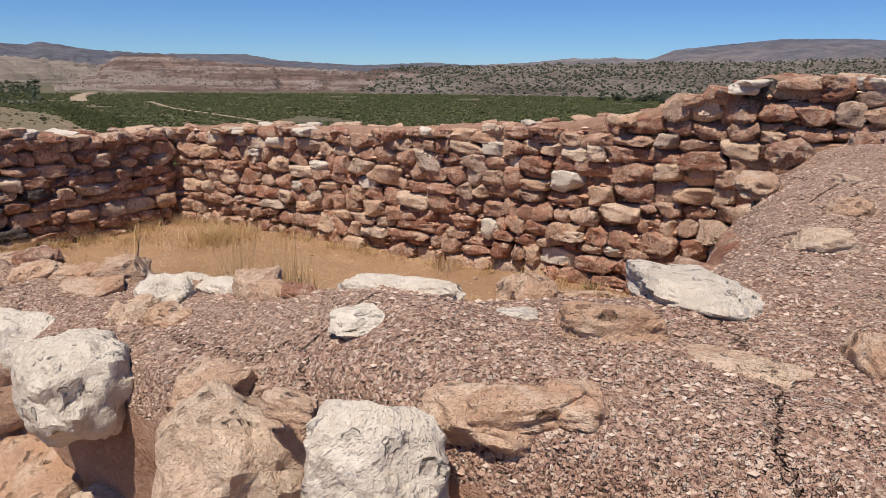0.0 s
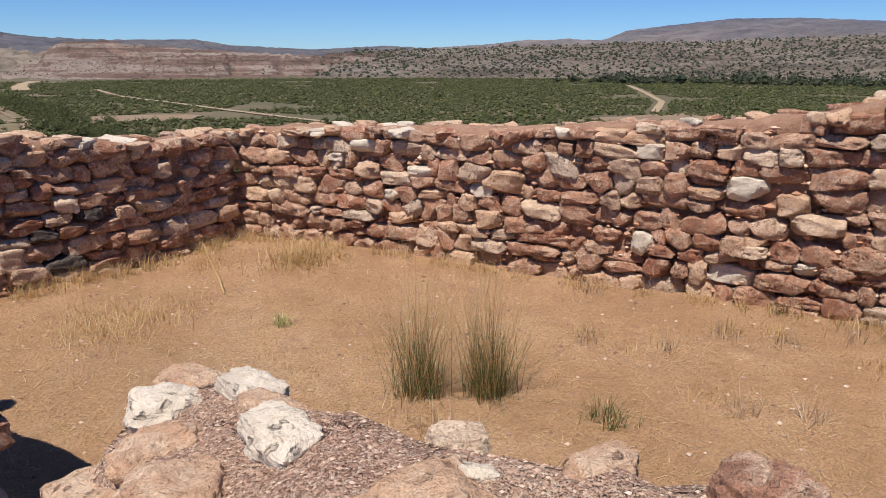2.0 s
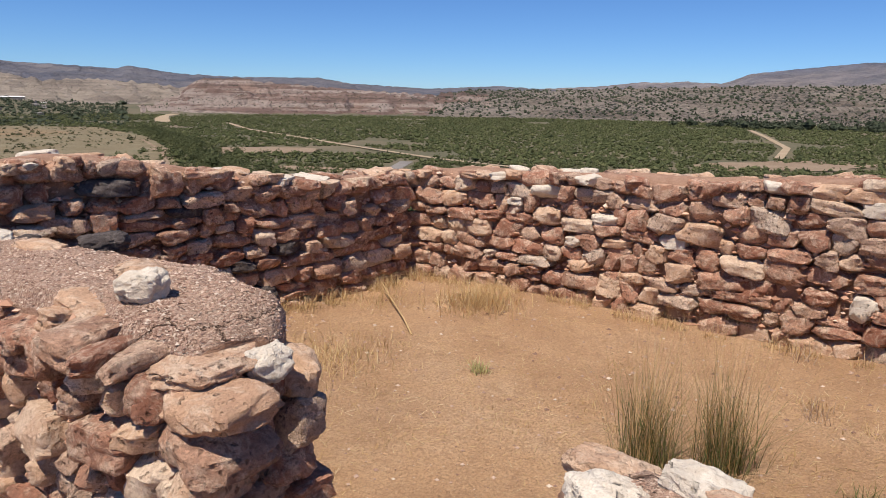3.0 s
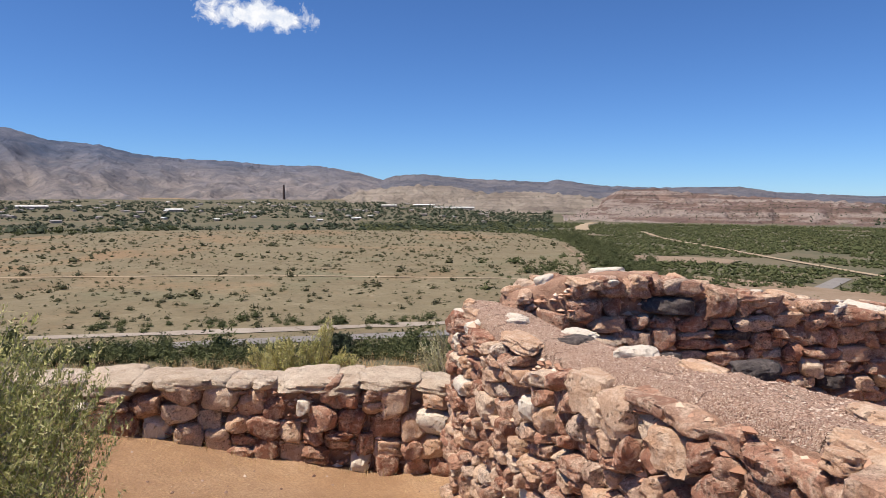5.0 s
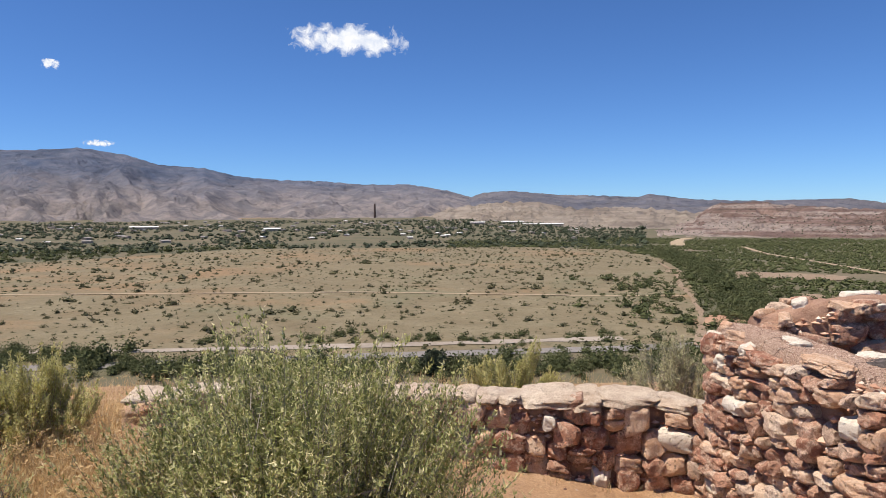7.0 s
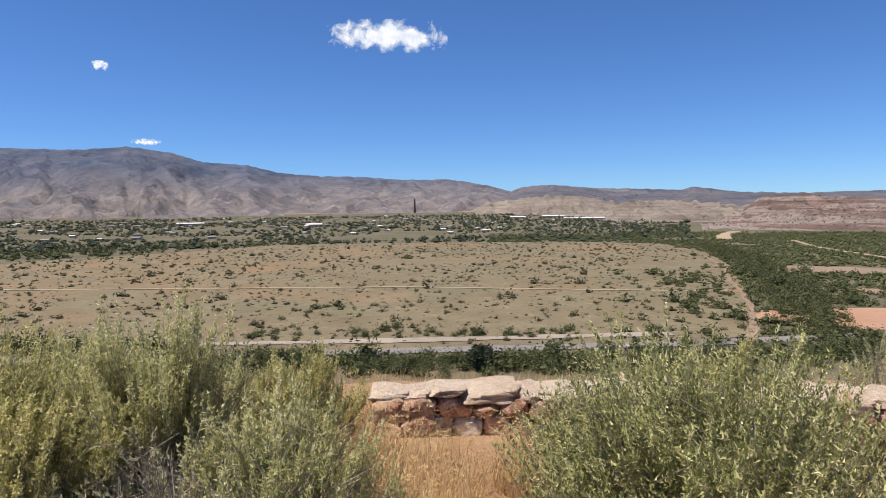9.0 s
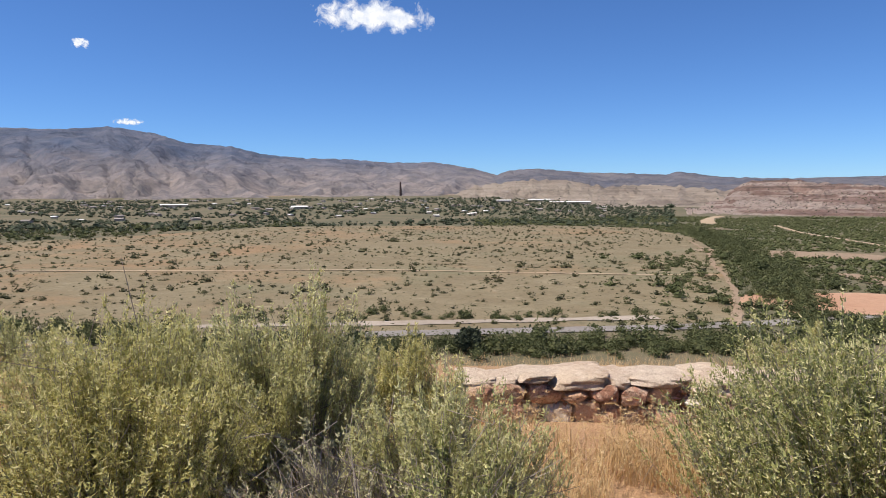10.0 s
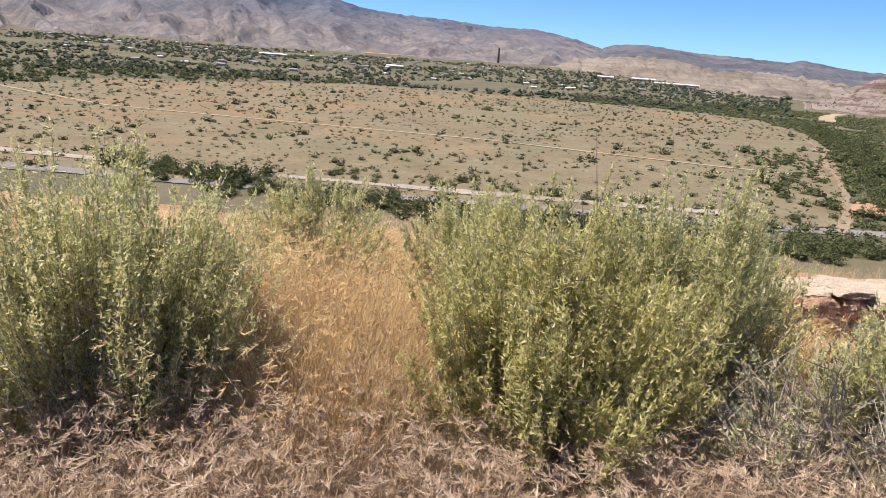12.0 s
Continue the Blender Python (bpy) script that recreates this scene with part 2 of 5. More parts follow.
HILL_DOT = hill_material("juniper_hill", (0.20, 0.16, 0.13), (0.30, 0.25, 0.205), (0.07, 0.07, 0.06), 0.10, (0.44, 0.385, 0.33), 0.35, 0.52, 1.0)


def leaf_material(name, stops, rough=0.75, glow=0.45):
    k = Nodes(name, rough)
    c = k.ramp(k.island(), stops)
    c = k.mix(k.ramp(k.noise(3.0, 3, 0.6), [(0.38, 0.5), (0.62, 0.0)]), c, stops[0][1], "MIX")
    k.l.new(c, k.b.inputs["Base Color"])
    tr = k.n.new("ShaderNodeBsdfTranslucent")
    k.l.new(c, tr.inputs[0])
    mx = k.n.new("ShaderNodeMixShader")
    mx.inputs[0].default_value = glow
    k.l.new(k.b.outputs[0], mx.inputs[1])
    k.l.new(tr.outputs[0], mx.inputs[2])
    k.l.new(mx.outputs[0], k.n["Material Output"].inputs[0])
    return k.m


SAGE_GREEN = leaf_material("green_sage_leaf", [(0.0, (0.17, 0.19, 0.06)), (0.3, (0.33, 0.34, 0.12)), (0.6, (0.50, 0.49, 0.21)), (0.82, (0.72, 0.65, 0.34)), (1.0, (0.84, 0.76, 0.48))], glow=0.35)
SAGE = leaf_material("sage_leaf", [(0.0, (0.36, 0.35, 0.15)), (0.3, (0.54, 0.52, 0.24)), (0.6, (0.68, 0.65, 0.33)), (0.85, (0.78, 0.73, 0.42)), (1.0, (0.86, 0.79, 0.52))], glow=0.5)
SAGE_YELLOW = leaf_material("yellow_sage_leaf", [(0.0, (0.34, 0.32, 0.11)), (0.35, (0.53, 0.50, 0.19)), (0.7, (0.70, 0.64, 0.31)), (1.0, (0.83, 0.75, 0.45))], glow=0.5)
SAGE_GREY = leaf_material("grey_sage_leaf", [(0.0, (0.28, 0.26, 0.15)), (0.4, (0.46, 0.44, 0.25)), (0.75, (0.60, 0.57, 0.34)), (1.0, (0.74, 0.68, 0.48))])
BLADE = leaf_material("green_blade", [(0.0, (0.09, 0.12, 0.035)), (0.5, (0.17, 0.19, 0.065)), (0.75, (0.27, 0.23, 0.10)), (1.0, (0.42, 0.32, 0.17))])
STRAW = leaf_material("dry_straw", [(0.0, (0.45, 0.29, 0.135)), (0.4, (0.59, 0.41, 0.20)), (0.75, (0.68, 0.51, 0.28)), (1.0, (0.76, 0.63, 0.42))], glow=0.3)
BROME = leaf_material("russet_brome", [(0.0, (0.33, 0.22, 0.15)), (0.4, (0.47, 0.345, 0.245)), (0.7, (0.58, 0.455, 0.335)), (1.0, (0.72, 0.61, 0.47))], glow=0.3)
TWIG = leaf_material("grey_twig", [(0.0, (0.20, 0.16, 0.14)), (0.5, (0.32, 0.27, 0.23)), (1.0, (0.45, 0.39, 0.33))], 0.85, 0.02)
SCRUB = leaf_material("far_scrub", [(0.0, (0.045, 0.048, 0.022)), (0.5, (0.085, 0.085, 0.04)), (1.0, (0.16, 0.14, 0.075))], 0.9, 0.12)
MESQUITE = leaf_material("mesquite_green", [(0.0, (0.060, 0.072, 0.028)), (0.5, (0.098, 0.112, 0.045)), (1.0, (0.165, 0.165, 0.075))], 0.9, 0.15)
GROVE = leaf_material("grove_green", [(0.0, (0.042, 0.054, 0.032)), (1.0, (0.085, 0.098, 0.058))], 0.9, 0.05)


def plain(name, colour, rough=0.8):
    k = Nodes(name, rough)
    c = k.mix(k.ramp(k.noise(0.3, 4, 0.6), [(0.4, 0.25), (0.6, 0.0)]), colour, tuple(v * 0.7 for v in colour))
    return k.done(c)


ROOF_WHITE, ROOF_GREY, WALL_TAN, STACK = plain("white_roof", (0.75, 0.73, 0.70)), plain("grey_roof", (0.30, 0.27, 0.25)), plain("stucco", (0.38, 0.31, 0.25)), plain("smokestack_brick", (0.09, 0.06, 0.055))

# ---- geometry helpers ----
rng = np.random.default_rng(7)


def mesh_object(name, verts, faces, material, smooth=False, parent=None, label=""):
    me = bpy.data.meshes.new(name)
    me.from_pydata([tuple(v) for v in verts] if not isinstance(verts, np.ndarray) else verts.tolist(), [], faces if not isinstance(faces, np.ndarray) else faces.tolist())
    me.materials.append(material)
    if smooth:
        me.polygons.foreach_set("use_smooth", [True] * len(me.polygons))
    me.update()
    ob = new(name, me)
    if parent is not None:
        ob.parent = parent
    if label:
        ob["label"] = label
    return ob


def fbm(x, y, z=0.0, octaves=4):
    return noise.fractal(Vector((x, y, z)), 1.0, 2.0, octaves)


def along(pts, n):
    """n points spread evenly on a polyline of tuples of any length."""
    p = np.array(pts, float)
    d = np.r_[0, np.cumsum(np.hypot(*np.diff(p[:, :2], axis=0).T))]
    s = np.linspace(0, d[-1], n)
    return np.stack([np.interp(s, d, p[:, i]) for i in range(p.shape[1])], 1), d[-1]


HILL_C = (-1.0, 3.0)
SLOPES = [((-4.9, 5.0), (-0.78, 0.63)), ((0.3, 8.0), (0.46, 0.89)), ((-2.9, 6.9), (-0.80, 0.60)), ((9.0, 3.0), (1.0, 0.0)), ((0.0, -14.0), (0.0, -1.0)), ((-14.0, -12.0), (-0.7, -0.7))]


def ground_z(x, y):
    u = -9.0
    for (px, py), (nx, ny) in SLOPES:
        u = max(u, (x - px) * nx + (y - py) * ny)
    top = 0.43
    d = math.hypot(x + 4.5, y - 4.5)
    top -= 0.43 * math.exp(-(d / 1.55) ** 2)
    inside = 1 / (1 + math.exp(max(-60, min(60, -9 * ((x + 2.3) * 0.5 + (y - 4.05) * 0.87)))))
    top = top + (0.36 - top) * inside * (1 if x > -3.6 else 0)
    if inside > 0.5 and x > 1.5:
        top += 0.05 * min(1, (x - 1.5) / 1.5)
    z = top + 0.035 * fbm(x * 0.7, y * 0.7, 1.0) + 0.008 * fbm(x * 4, y * 4, 2.0, 3)
    if u > 0:
        drop = 0.17 * u if u < 5 else 0.85 + (u - 5) * 0.42
        rough = min(u, 40) * 0.03
        z = z - drop + rough * fbm(x * 0.06, y * 0.06, 5.0)
        if z < -30:
            z = -36 + 6 * math.exp((z + 30) / 6)
    z = max(z, -36.0)
    r = math.hypot(x, y)
    if r > 1000:
        a = math.degrees(math.atan2(x, y))
        side = max(0.0, min(1.0, (-41 - a) / 5)) * max(0.0, min(1.0, (a + 125) / 10))
        z += side * 37.0 * min(1.0, (r - 1000) / 1900)
    return z


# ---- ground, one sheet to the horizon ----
def make_ground():
    radii = list(np.arange(0.1, 10.0, 0.12)) + list(np.geomspace(10.3, 4900, 66))
    na = 300
    verts, faces = [(HILL_C[0], HILL_C[1], ground_z(*HILL_C))], []
    for r in radii:
        for a in range(na):
            t = 2 * math.pi * a / na
            x, y = HILL_C[0] + r * math.sin(t), HILL_C[1] + r * math.cos(t)
            verts.append((x, y, ground_z(x, y)))
    faces += [(0, 1 + (a + 1) % na, 1 + a) for a in range(na)]
    for i in range(len(radii) - 1):
        o, q = 1 + i * na, 1 + (i + 1) * na
        faces += [(o + a, o + (a + 1) % na, q + (a + 1) % na, q + a) for a in range(na)]
    ob = mesh_object("ground", verts, faces, EARTH, True)
    return tagged(ob, "sunbaked tan earth hilltop falling to a scrubby valley floor", "ground", kind="structure")


make_ground()

PLAIN = -36.0


def sheet(name, pts, z, material, label, category="ground"):
    bm = bmesh.new()
    bm.faces.new([bm.verts.new((x, y, PLAIN + z)) for x, y in pts])
    bmesh.ops.triangulate(bm, faces=bm.faces[:])
    for f in bm.faces:
        if f.normal.z < 0:
            f.normal_flip()
    me = bpy.data.meshes.new(name)
    bm.to_mesh(me)
    bm.free()
    me.materials.append(material)
    return tagged(new(name, me), label, category, kind="structure")


def ribbon(name, pts, width, z, material, label, category="road", wobble=0.15):
    p, length = along(pts, max(12, len(pts) * 8))
    t = np.gradient(p, axis=0)
    t /= np.linalg.norm(t, axis=1)[:, None]
    n = np.stack([-t[:, 1], t[:, 0]], 1)
    verts, faces = [], []
    for i in range(len(p)):
        w = width * 0.5 * (1 + wobble * fbm(i * 0.9, 3.0, z))
        for s in (-1, 1):
            q = p[i] + s * w * n[i]
            verts.append((q[0], q[1], PLAIN + z))
        if i:
            faces.append((2 * i - 2, 2 * i - 1, 2 * i + 1, 2 * i))
    return tagged(mesh_object(name, verts, faces, material), label, category, kind="structure")


def ragged(cx, cy, rx, ry, turn=0.0, n=26, seed=0.0):
    out = []
    for i in range(n):
        a = 2 * math.pi * i / n
        k = 1 + 0.35 * fbm(math.cos(a) * 1.5 + seed, math.sin(a) * 1.5, seed)
        x, y = rx * k * math.cos(a), ry * k * math.sin(a)
        out.append((cx + x * math.cos(turn) - y * math.sin(turn), cy + x * math.sin(turn) + y * math.cos(turn)))
    return out


FIELD_EDGE = [(-116, 190), (-130, 212), (-181, 286), (-255, 392), (-353, 509), (-480, 610), (-590, 585), (-720, 440), (-800, 300), (-720, 150), (-690, 30), (-520, -60), (-380, -90), (-270, -90), (-225, -20), (-186, 60), (-152, 122), (-125, 165)]
sheet("dry_field", FIELD_EDGE, 0.25, FIELD, "wide tan field of dry grass dotted with scrub")
ribbon("road", [(-260, -60), (-205, 20), (-160, 100), (-122, 163), (-108, 192), (-97, 225), (-92, 300), (-100, 380)], 7.5, 0.3, ASPHALT, "pale grey two-lane paved road in the valley", wobble=0.0)
ribbon("gravel_verge", [(-265, -30), (-212, 45), (-172, 108), (-150, 145), (-134, 172)], 6, 0.45, SAND, "pale gravel strip along the road edge", "verge", 0.5)
ribbon("field_track", [(-700, -120), (-424, 14), (-300, 177), (-216, 250), (-186, 282)], 3.2, 0.5, TRACK, "pale dirt track across the dry field", "track")
ribbon("wash", [(-112, 178), (-126, 202), (-150, 240), (-181, 283), (-215, 325), (-262, 392), (-330, 470)], 2.6, 0.65, BARE, "pale gravelly dry wash", "wash", 0.7)
sheet("red_clearing", ragged(-112, 246, 42, 24, 0.9, seed=2.0), 0.55, REDSOIL, "bare orange-red soil clearing")
sheet("bare_patch", ragged(-218, 415, 62, 22, 0.35, seed=4.0), 0.4, BARE, "bare grey-tan patch among green scrub")
sheet("bare_patch", ragged(-60, 300, 90, 22, -0.3, seed=6.0), 0.4, BARE, "bare tan patch among green scrub")
sheet("bare_patch", ragged(110, 430, 60, 26, 0.5, seed=8.0), 0.4, BARE, "bare tan patch among green scrub")
ribbon("valley_track", [(-420, 760), (-330, 640), (-244, 555), (-160, 470), (-88, 402), (10, 335)], 5, 0.6, TRACK, "pale dirt track through green scrub", "track")
ribbon("valley_track", [(120, 480), (152, 587), (172, 740), (190, 900)], 5.5, 0.6, TRACK, "pale dirt track through green scrub", "track")
ribbon("far_road", [(-490, 740), (-550, 826), (-600, 905), (-640, 1000)], 17, 0.6, TRACK, "pale dirt road running up to the red hills", "road")


# ---- hills and mountains ----
def ridge(name, profile, dist, depth, material, label, folds=1.0, power=1.3, step=0.22, grain=420.0):
    """A range whose skyline is given as (azimuth, elevation) in degrees, seen from the hilltop."""
    az = np.arange(profile[0][0], profile[-1][0] + 1e-6, step)
    el = np.interp(az, [p[0] for p in profile], [p[1] for p in profile])
    rows = 30
    verts, faces = [], []
    for i, (a, e) in enumerate(zip(az, el)):
        ta = radians(a)
        top = 2 + dist * math.tan(radians(e)) + folds * 5 * fbm(a * 1.9, 7.0, dist, 3)
        for j in range(-1, rows + 1):
            f = max(j, 0) / rows
            lift = (1 - f) ** power
            r = dist - depth * f * (1 + 0.03 * fbm(a * 0.35, 2.0, dist, 3))
            u, v = ta * dist / grain, r / grain
            u += 0.5 * fbm(u * 0.6, v * 0.6, 3.0, 2)
            crease = 0.55 - abs(fbm(u * 1.1, v * 0.42, dist * 0.01, 4)) * 1.7 - 0.35 * abs(fbm(u * 3.1, v * 1.6, 8.0, 3))
            z = PLAIN - 1 + (top - PLAIN) * lift + crease * folds * (top - PLAIN) * 0.62 * f * (1 - f) ** 0.7
            if j == -1:
                r, z = dist + depth * 0.4, PLAIN
            verts.append((r * math.sin(ta), r * math.cos(ta), z))
        if i:
            w = rows + 2
            o = (i - 1) * w
            faces += [(o + j, o + j + 1, o + w + j + 1, o + w + j) for j in range(w - 1)]
    return tagged(mesh_object(name, verts, faces, material, True), label, "mountain", kind="structure")


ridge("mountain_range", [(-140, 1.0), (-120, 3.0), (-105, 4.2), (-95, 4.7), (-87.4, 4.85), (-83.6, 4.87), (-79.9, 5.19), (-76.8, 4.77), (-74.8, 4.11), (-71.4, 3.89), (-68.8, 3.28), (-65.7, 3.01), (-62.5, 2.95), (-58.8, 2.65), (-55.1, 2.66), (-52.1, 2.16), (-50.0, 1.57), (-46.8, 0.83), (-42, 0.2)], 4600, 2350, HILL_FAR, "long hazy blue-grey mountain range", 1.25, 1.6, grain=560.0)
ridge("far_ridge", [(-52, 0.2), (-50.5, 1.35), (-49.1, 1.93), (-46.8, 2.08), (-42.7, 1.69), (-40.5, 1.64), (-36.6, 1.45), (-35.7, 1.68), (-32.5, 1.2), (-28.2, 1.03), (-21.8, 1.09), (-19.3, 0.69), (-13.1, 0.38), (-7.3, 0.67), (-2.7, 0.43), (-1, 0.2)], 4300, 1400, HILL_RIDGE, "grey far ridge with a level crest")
foothills = ridge("foothills", [(-62, -1.0), (-58.0, -0.8), (-54.2, -0.24), (-51.9, 0.67), (-47.7, 1.17), (-44.5, 1.12), (-41.3, 0.53), (-38.3, 0.71), (-34.5, 0.43), (-32.1, 0.18), (-29, 0.25), (-25, 0.3), (-20, 0.2), (-14, -0.2)], 2900, 950, HILL_TAN, "pale tan eroded foothills", 2.1, 1.1, grain=200.0)
red_mesa = ridge("red_mesa", [(-34.4, -0.99), (-32.3, -0.3), (-31.3, 0.6), (-30.6, 0.86), (-27.8, 1.0), (-26.3, 0.70), (-21.8, 0.42), (-15.8, 0.05), (-12.3, -0.1), (-9, -0.6)], 2350, 560, HILL_RED, "layered mesa of pink and white rock", 1.8, 0.75, grain=95.0)
red_hill = ridge("red_hill", [(-36, -1.5), (-34.8, -1.3), (-33.6, -1.05), (-31.1, -0.55), (-26.8, -0.15), (-20.6, 0.02), (-16, -0.15), (-14.1, -0.30), (-11.8, 0.05), (-8.6, 0.2), (-6, -0.4)], 1650, 420, HILL_RED, "red eroded badland hill", 2.2, 0.80, grain=75.0)
juniper = ridge("juniper_hill", [(-13.4, -1.3), (-12.4, -0.2), (-9.6, 0.36), (-2.7, 0.42), (2.2, 0.64), (6.2, 0.70), (10.4, 0.88), (16.5, 0.93), (21.0, 1.10), (26.0, 1.25), (40, 1.3), (60, 1.0), (75, 0.4)], 1700, 560, HILL_DOT, "pale hills dotted with dark juniper", 1.0, 0.95, grain=120.0)
ridge("far_ridge", [(-4, 0.5), (0.5, 0.75), (3.9, 1.12), (5.5, 1.08), (7, 1.2), (8.3, 1.1), (10.4, 1.05), (14, 0.6)], 4700, 900, HILL_FAR, "faint far ridge with blue haze in its colour")
ridge("table_mountain", [(8, 0.6), (10.1, 1.2), (11.6, 1.78), (14, 2.05), (17, 2.35), (19.0, 2.54), (23.6, 2.50), (26, 2.35), (30, 2.1), (40, 1.6), (52, 0.7)], 4500, 1500, HILL_FAR, "flat-topped mountain with blue-grey haze in its colour", 0.7, 1.0)
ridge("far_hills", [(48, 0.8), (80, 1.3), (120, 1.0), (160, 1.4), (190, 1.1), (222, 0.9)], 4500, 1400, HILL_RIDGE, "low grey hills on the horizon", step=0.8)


# ---- clouds ----
def cloud(name, az, el, wide, tall, seed, label):
    k = Nodes(name + "_vapour", 1.0)
    uv = k.n.new("ShaderNodeTexCoord").outputs["Generated"]
    m = k.n.new("ShaderNodeMapping")
    m.inputs["Location"].default_value = (-0.5 * 2, -0.5 * 2, 0)
    m.inputs["Scale"].default_value = (2, 2, 0)
    k.l.new(uv, m.inputs["Vector"])
    ln = k.n.new("ShaderNodeVectorMath")
    ln.operation = "LENGTH"
    k.l.new(m.outputs[0], ln.inputs[0])
    mm = k.n.new("ShaderNodeMapping")
    mm.inputs["Location"].default_value = (seed, seed * 2, 0)
    mm.inputs["Scale"].default_value = (wide / tall * 1.3, 1.3, 1)
    k.l.new(uv, mm.inputs["Vector"])
    n1 = k.noise(1.6, 9, 0.62, at=mm.outputs[0], dist=0.4)
    dens = k.math("SUBTRACT", k.math("ADD", n1, 0.30), k.math("MULTIPLY", ln.outputs["Value"], 0.42))
    alpha = k.ramp(dens, [(0.40, 0.0), (0.62, 1.0)])
    k.b.inputs["Base Color"].default_value = (0.1, 0.1, 0.1, 1)
    shade = k.ramp(k.noise(2.4, 5, 0.6, at=mm.outputs[0]), [(0.35, (0.72, 0.78, 0.90)), (0.6, (0.98, 0.98, 1.0))])
    em = k.n.new("ShaderNodeEmission")
    k.l.new(shade, em.inputs[0])
    tr = k.n.new("ShaderNodeBsdfTransparent")
    mx = k.n.new("ShaderNodeMixShader")
    k.l.new(alpha, mx.inputs[0])
    k.l.new(tr.outputs[0], mx.inputs[1])
    k.l.new(em.outputs[0], mx.inputs[2])
    k.l.new(mx.outputs[0], k.n["Material Output"].inputs[0])
    d = 4800
    w, h = d * math.tan(radians(wide)) / 2, d * math.tan(radians(tall)) / 2
    ob = mesh_object(name, [(-w, -h, 0), (w, -h, 0), (w, h, 0), (-w, h, 0)], [(0, 1, 2, 3)], k.m)
    a, e = radians(az), radians(el)
    eye = Vector((d * math.sin(a) * math.cos(e), d * math.cos(a) * math.cos(e), d * math.sin(e)))
    ob.matrix_world = look(eye, (0, 0, 0)) @ pose(0, 0, 0, 0, 180, 0)
    ob.visible_shadow = False
    return tagged(ob, label, "cloud", kind="structure")


cloud("cloud", -60.0, 14.1, 9.6, 2.6, 3.1, "small white fair-weather cloud in a blue sky")
cloud("cloud", -81.7, 11.0, 1.35, 0.7, 7.7, "tiny white cloud scrap")
cloud("cloud", -78.7, 5.6, 2.2, 0.5, 1.3, "thin white cloud wisp over the range")


# ---- far scrub, thickets, groves ----
OV = np.array([(1, 0, 0), (-1, 0, 0), (0, 1, 0), (0, -1, 0), (0, 0, 1), (0, 0, -1)], float)
OF = np.array([(0, 2, 4), (2, 1, 4), (1, 3, 4), (3, 0, 4), (2, 0, 5), (1, 2, 5), (3, 1, 5), (0, 3, 5)])


def clumps(name, centres, sizes, material, label, category="bush", lobes=3, flat=0.62, heights=None, simple=0.0):
    """Many shrubs in one object, each a dome of leaf sprays round a small dark heart. Those past the distance simple have fewer."""
    c, s = np.asarray(centres, float), np.asarray(sizes, float)[: len(centres)]
    z0 = np.full(len(c), PLAIN) if heights is None else np.asarray(heights, float)
    base = np.c_[c, z0]
    far = np.hypot(c[:, 0], c[:, 1]) > (simple or 1e9)
    verts, faces, o = [], [], 0
    for group, sprays, heart in ((np.flatnonzero(~far), 26 + 14 * lobes if lobes < 5 else 430, 0.55), (np.flatnonzero(far), 0 if simple < 2 and simple else 14, 0.8)):
        n = len(group)
        if not n:
            continue
        b, k = base[group], s[group]
        v = OV[None] * (1 + rng.uniform(-0.3, 0.3, (n, 6, 1))) * (k * heart)[:, None, None] * np.array([1, 1, flat]) + b[:, None] + np.array([0, 0, 1]) * (k * flat * 0.55)[:, None, None]
        verts.append(v.reshape(-1, 3))
        faces.append((OF[None] + (np.arange(n) * 6)[:, None, None]).reshape(-1, 3) + o)
        o += 6 * n
        if not sprays:
            continue
        d = rng.normal(0, 1, (n, sprays, 3))
        d /= np.linalg.norm(d, axis=2)[..., None]
        d[..., 2] = np.abs(d[..., 2])
        turn = np.arctan2(d[..., 1], d[..., 0])
        lump = 1 + 0.30 * np.sin(turn * 2 + rng.uniform(0, 6.3, (n, 1))) + 0.22 * np.sin(turn * 5 + rng.uniform(0, 6.3, (n, 1)))
        at = d * (rng.uniform(0.45, 1.05, (n, sprays)) * lump * k[:, None])[..., None] * np.array([1, 1, flat * 1.5]) + b[:, None] + np.array([0, 0, 0.08]) * k[:, None, None]
        spread = (0.30 if sprays < 20 else 0.19 if sprays < 200 else 0.085) * k
        v = at[:, :, None] + rng.normal(0, 1, (n, sprays, 3, 3)) * spread[:, None, None, None] * np.array([1, 1, 0.8])
        verts.append(v.reshape(-1, 3))
        faces.append(np.arange(n * sprays * 3).reshape(-1, 3) + o)
        o += n * sprays * 3
    return tagged(mesh_object(name, np.concatenate(verts), np.concatenate(faces), material), label, category, kind="stuff")


def on_slopes(ob, n, smallest, largest, material, label, name):
    """Trees scattered over a hill's mesh."""
    me = ob.data
    mid = np.array([q.center for q in me.polygons])
    area = np.array([q.area for q in me.polygons]) * (mid[:, 2] > PLAIN + 2)
    pick = rng.choice(len(mid), n, p=area / area.sum())
    at = []
    for i in pick:
        c = [me.vertices[v].co for v in me.polygons[i].vertices]
        u, w = rng.uniform(0, 1, 2)
        at.append((c[0] * (1 - u) + c[1] * u) * (1 - w) + (c[3] * (1 - u) + c[2] * u) * w)
    clumps(name, [(p.x, p.y) for p in at], rng.uniform(smallest, largest, n), material, label, "trees", 1, 0.8, [p.z for p in at], 1.0)


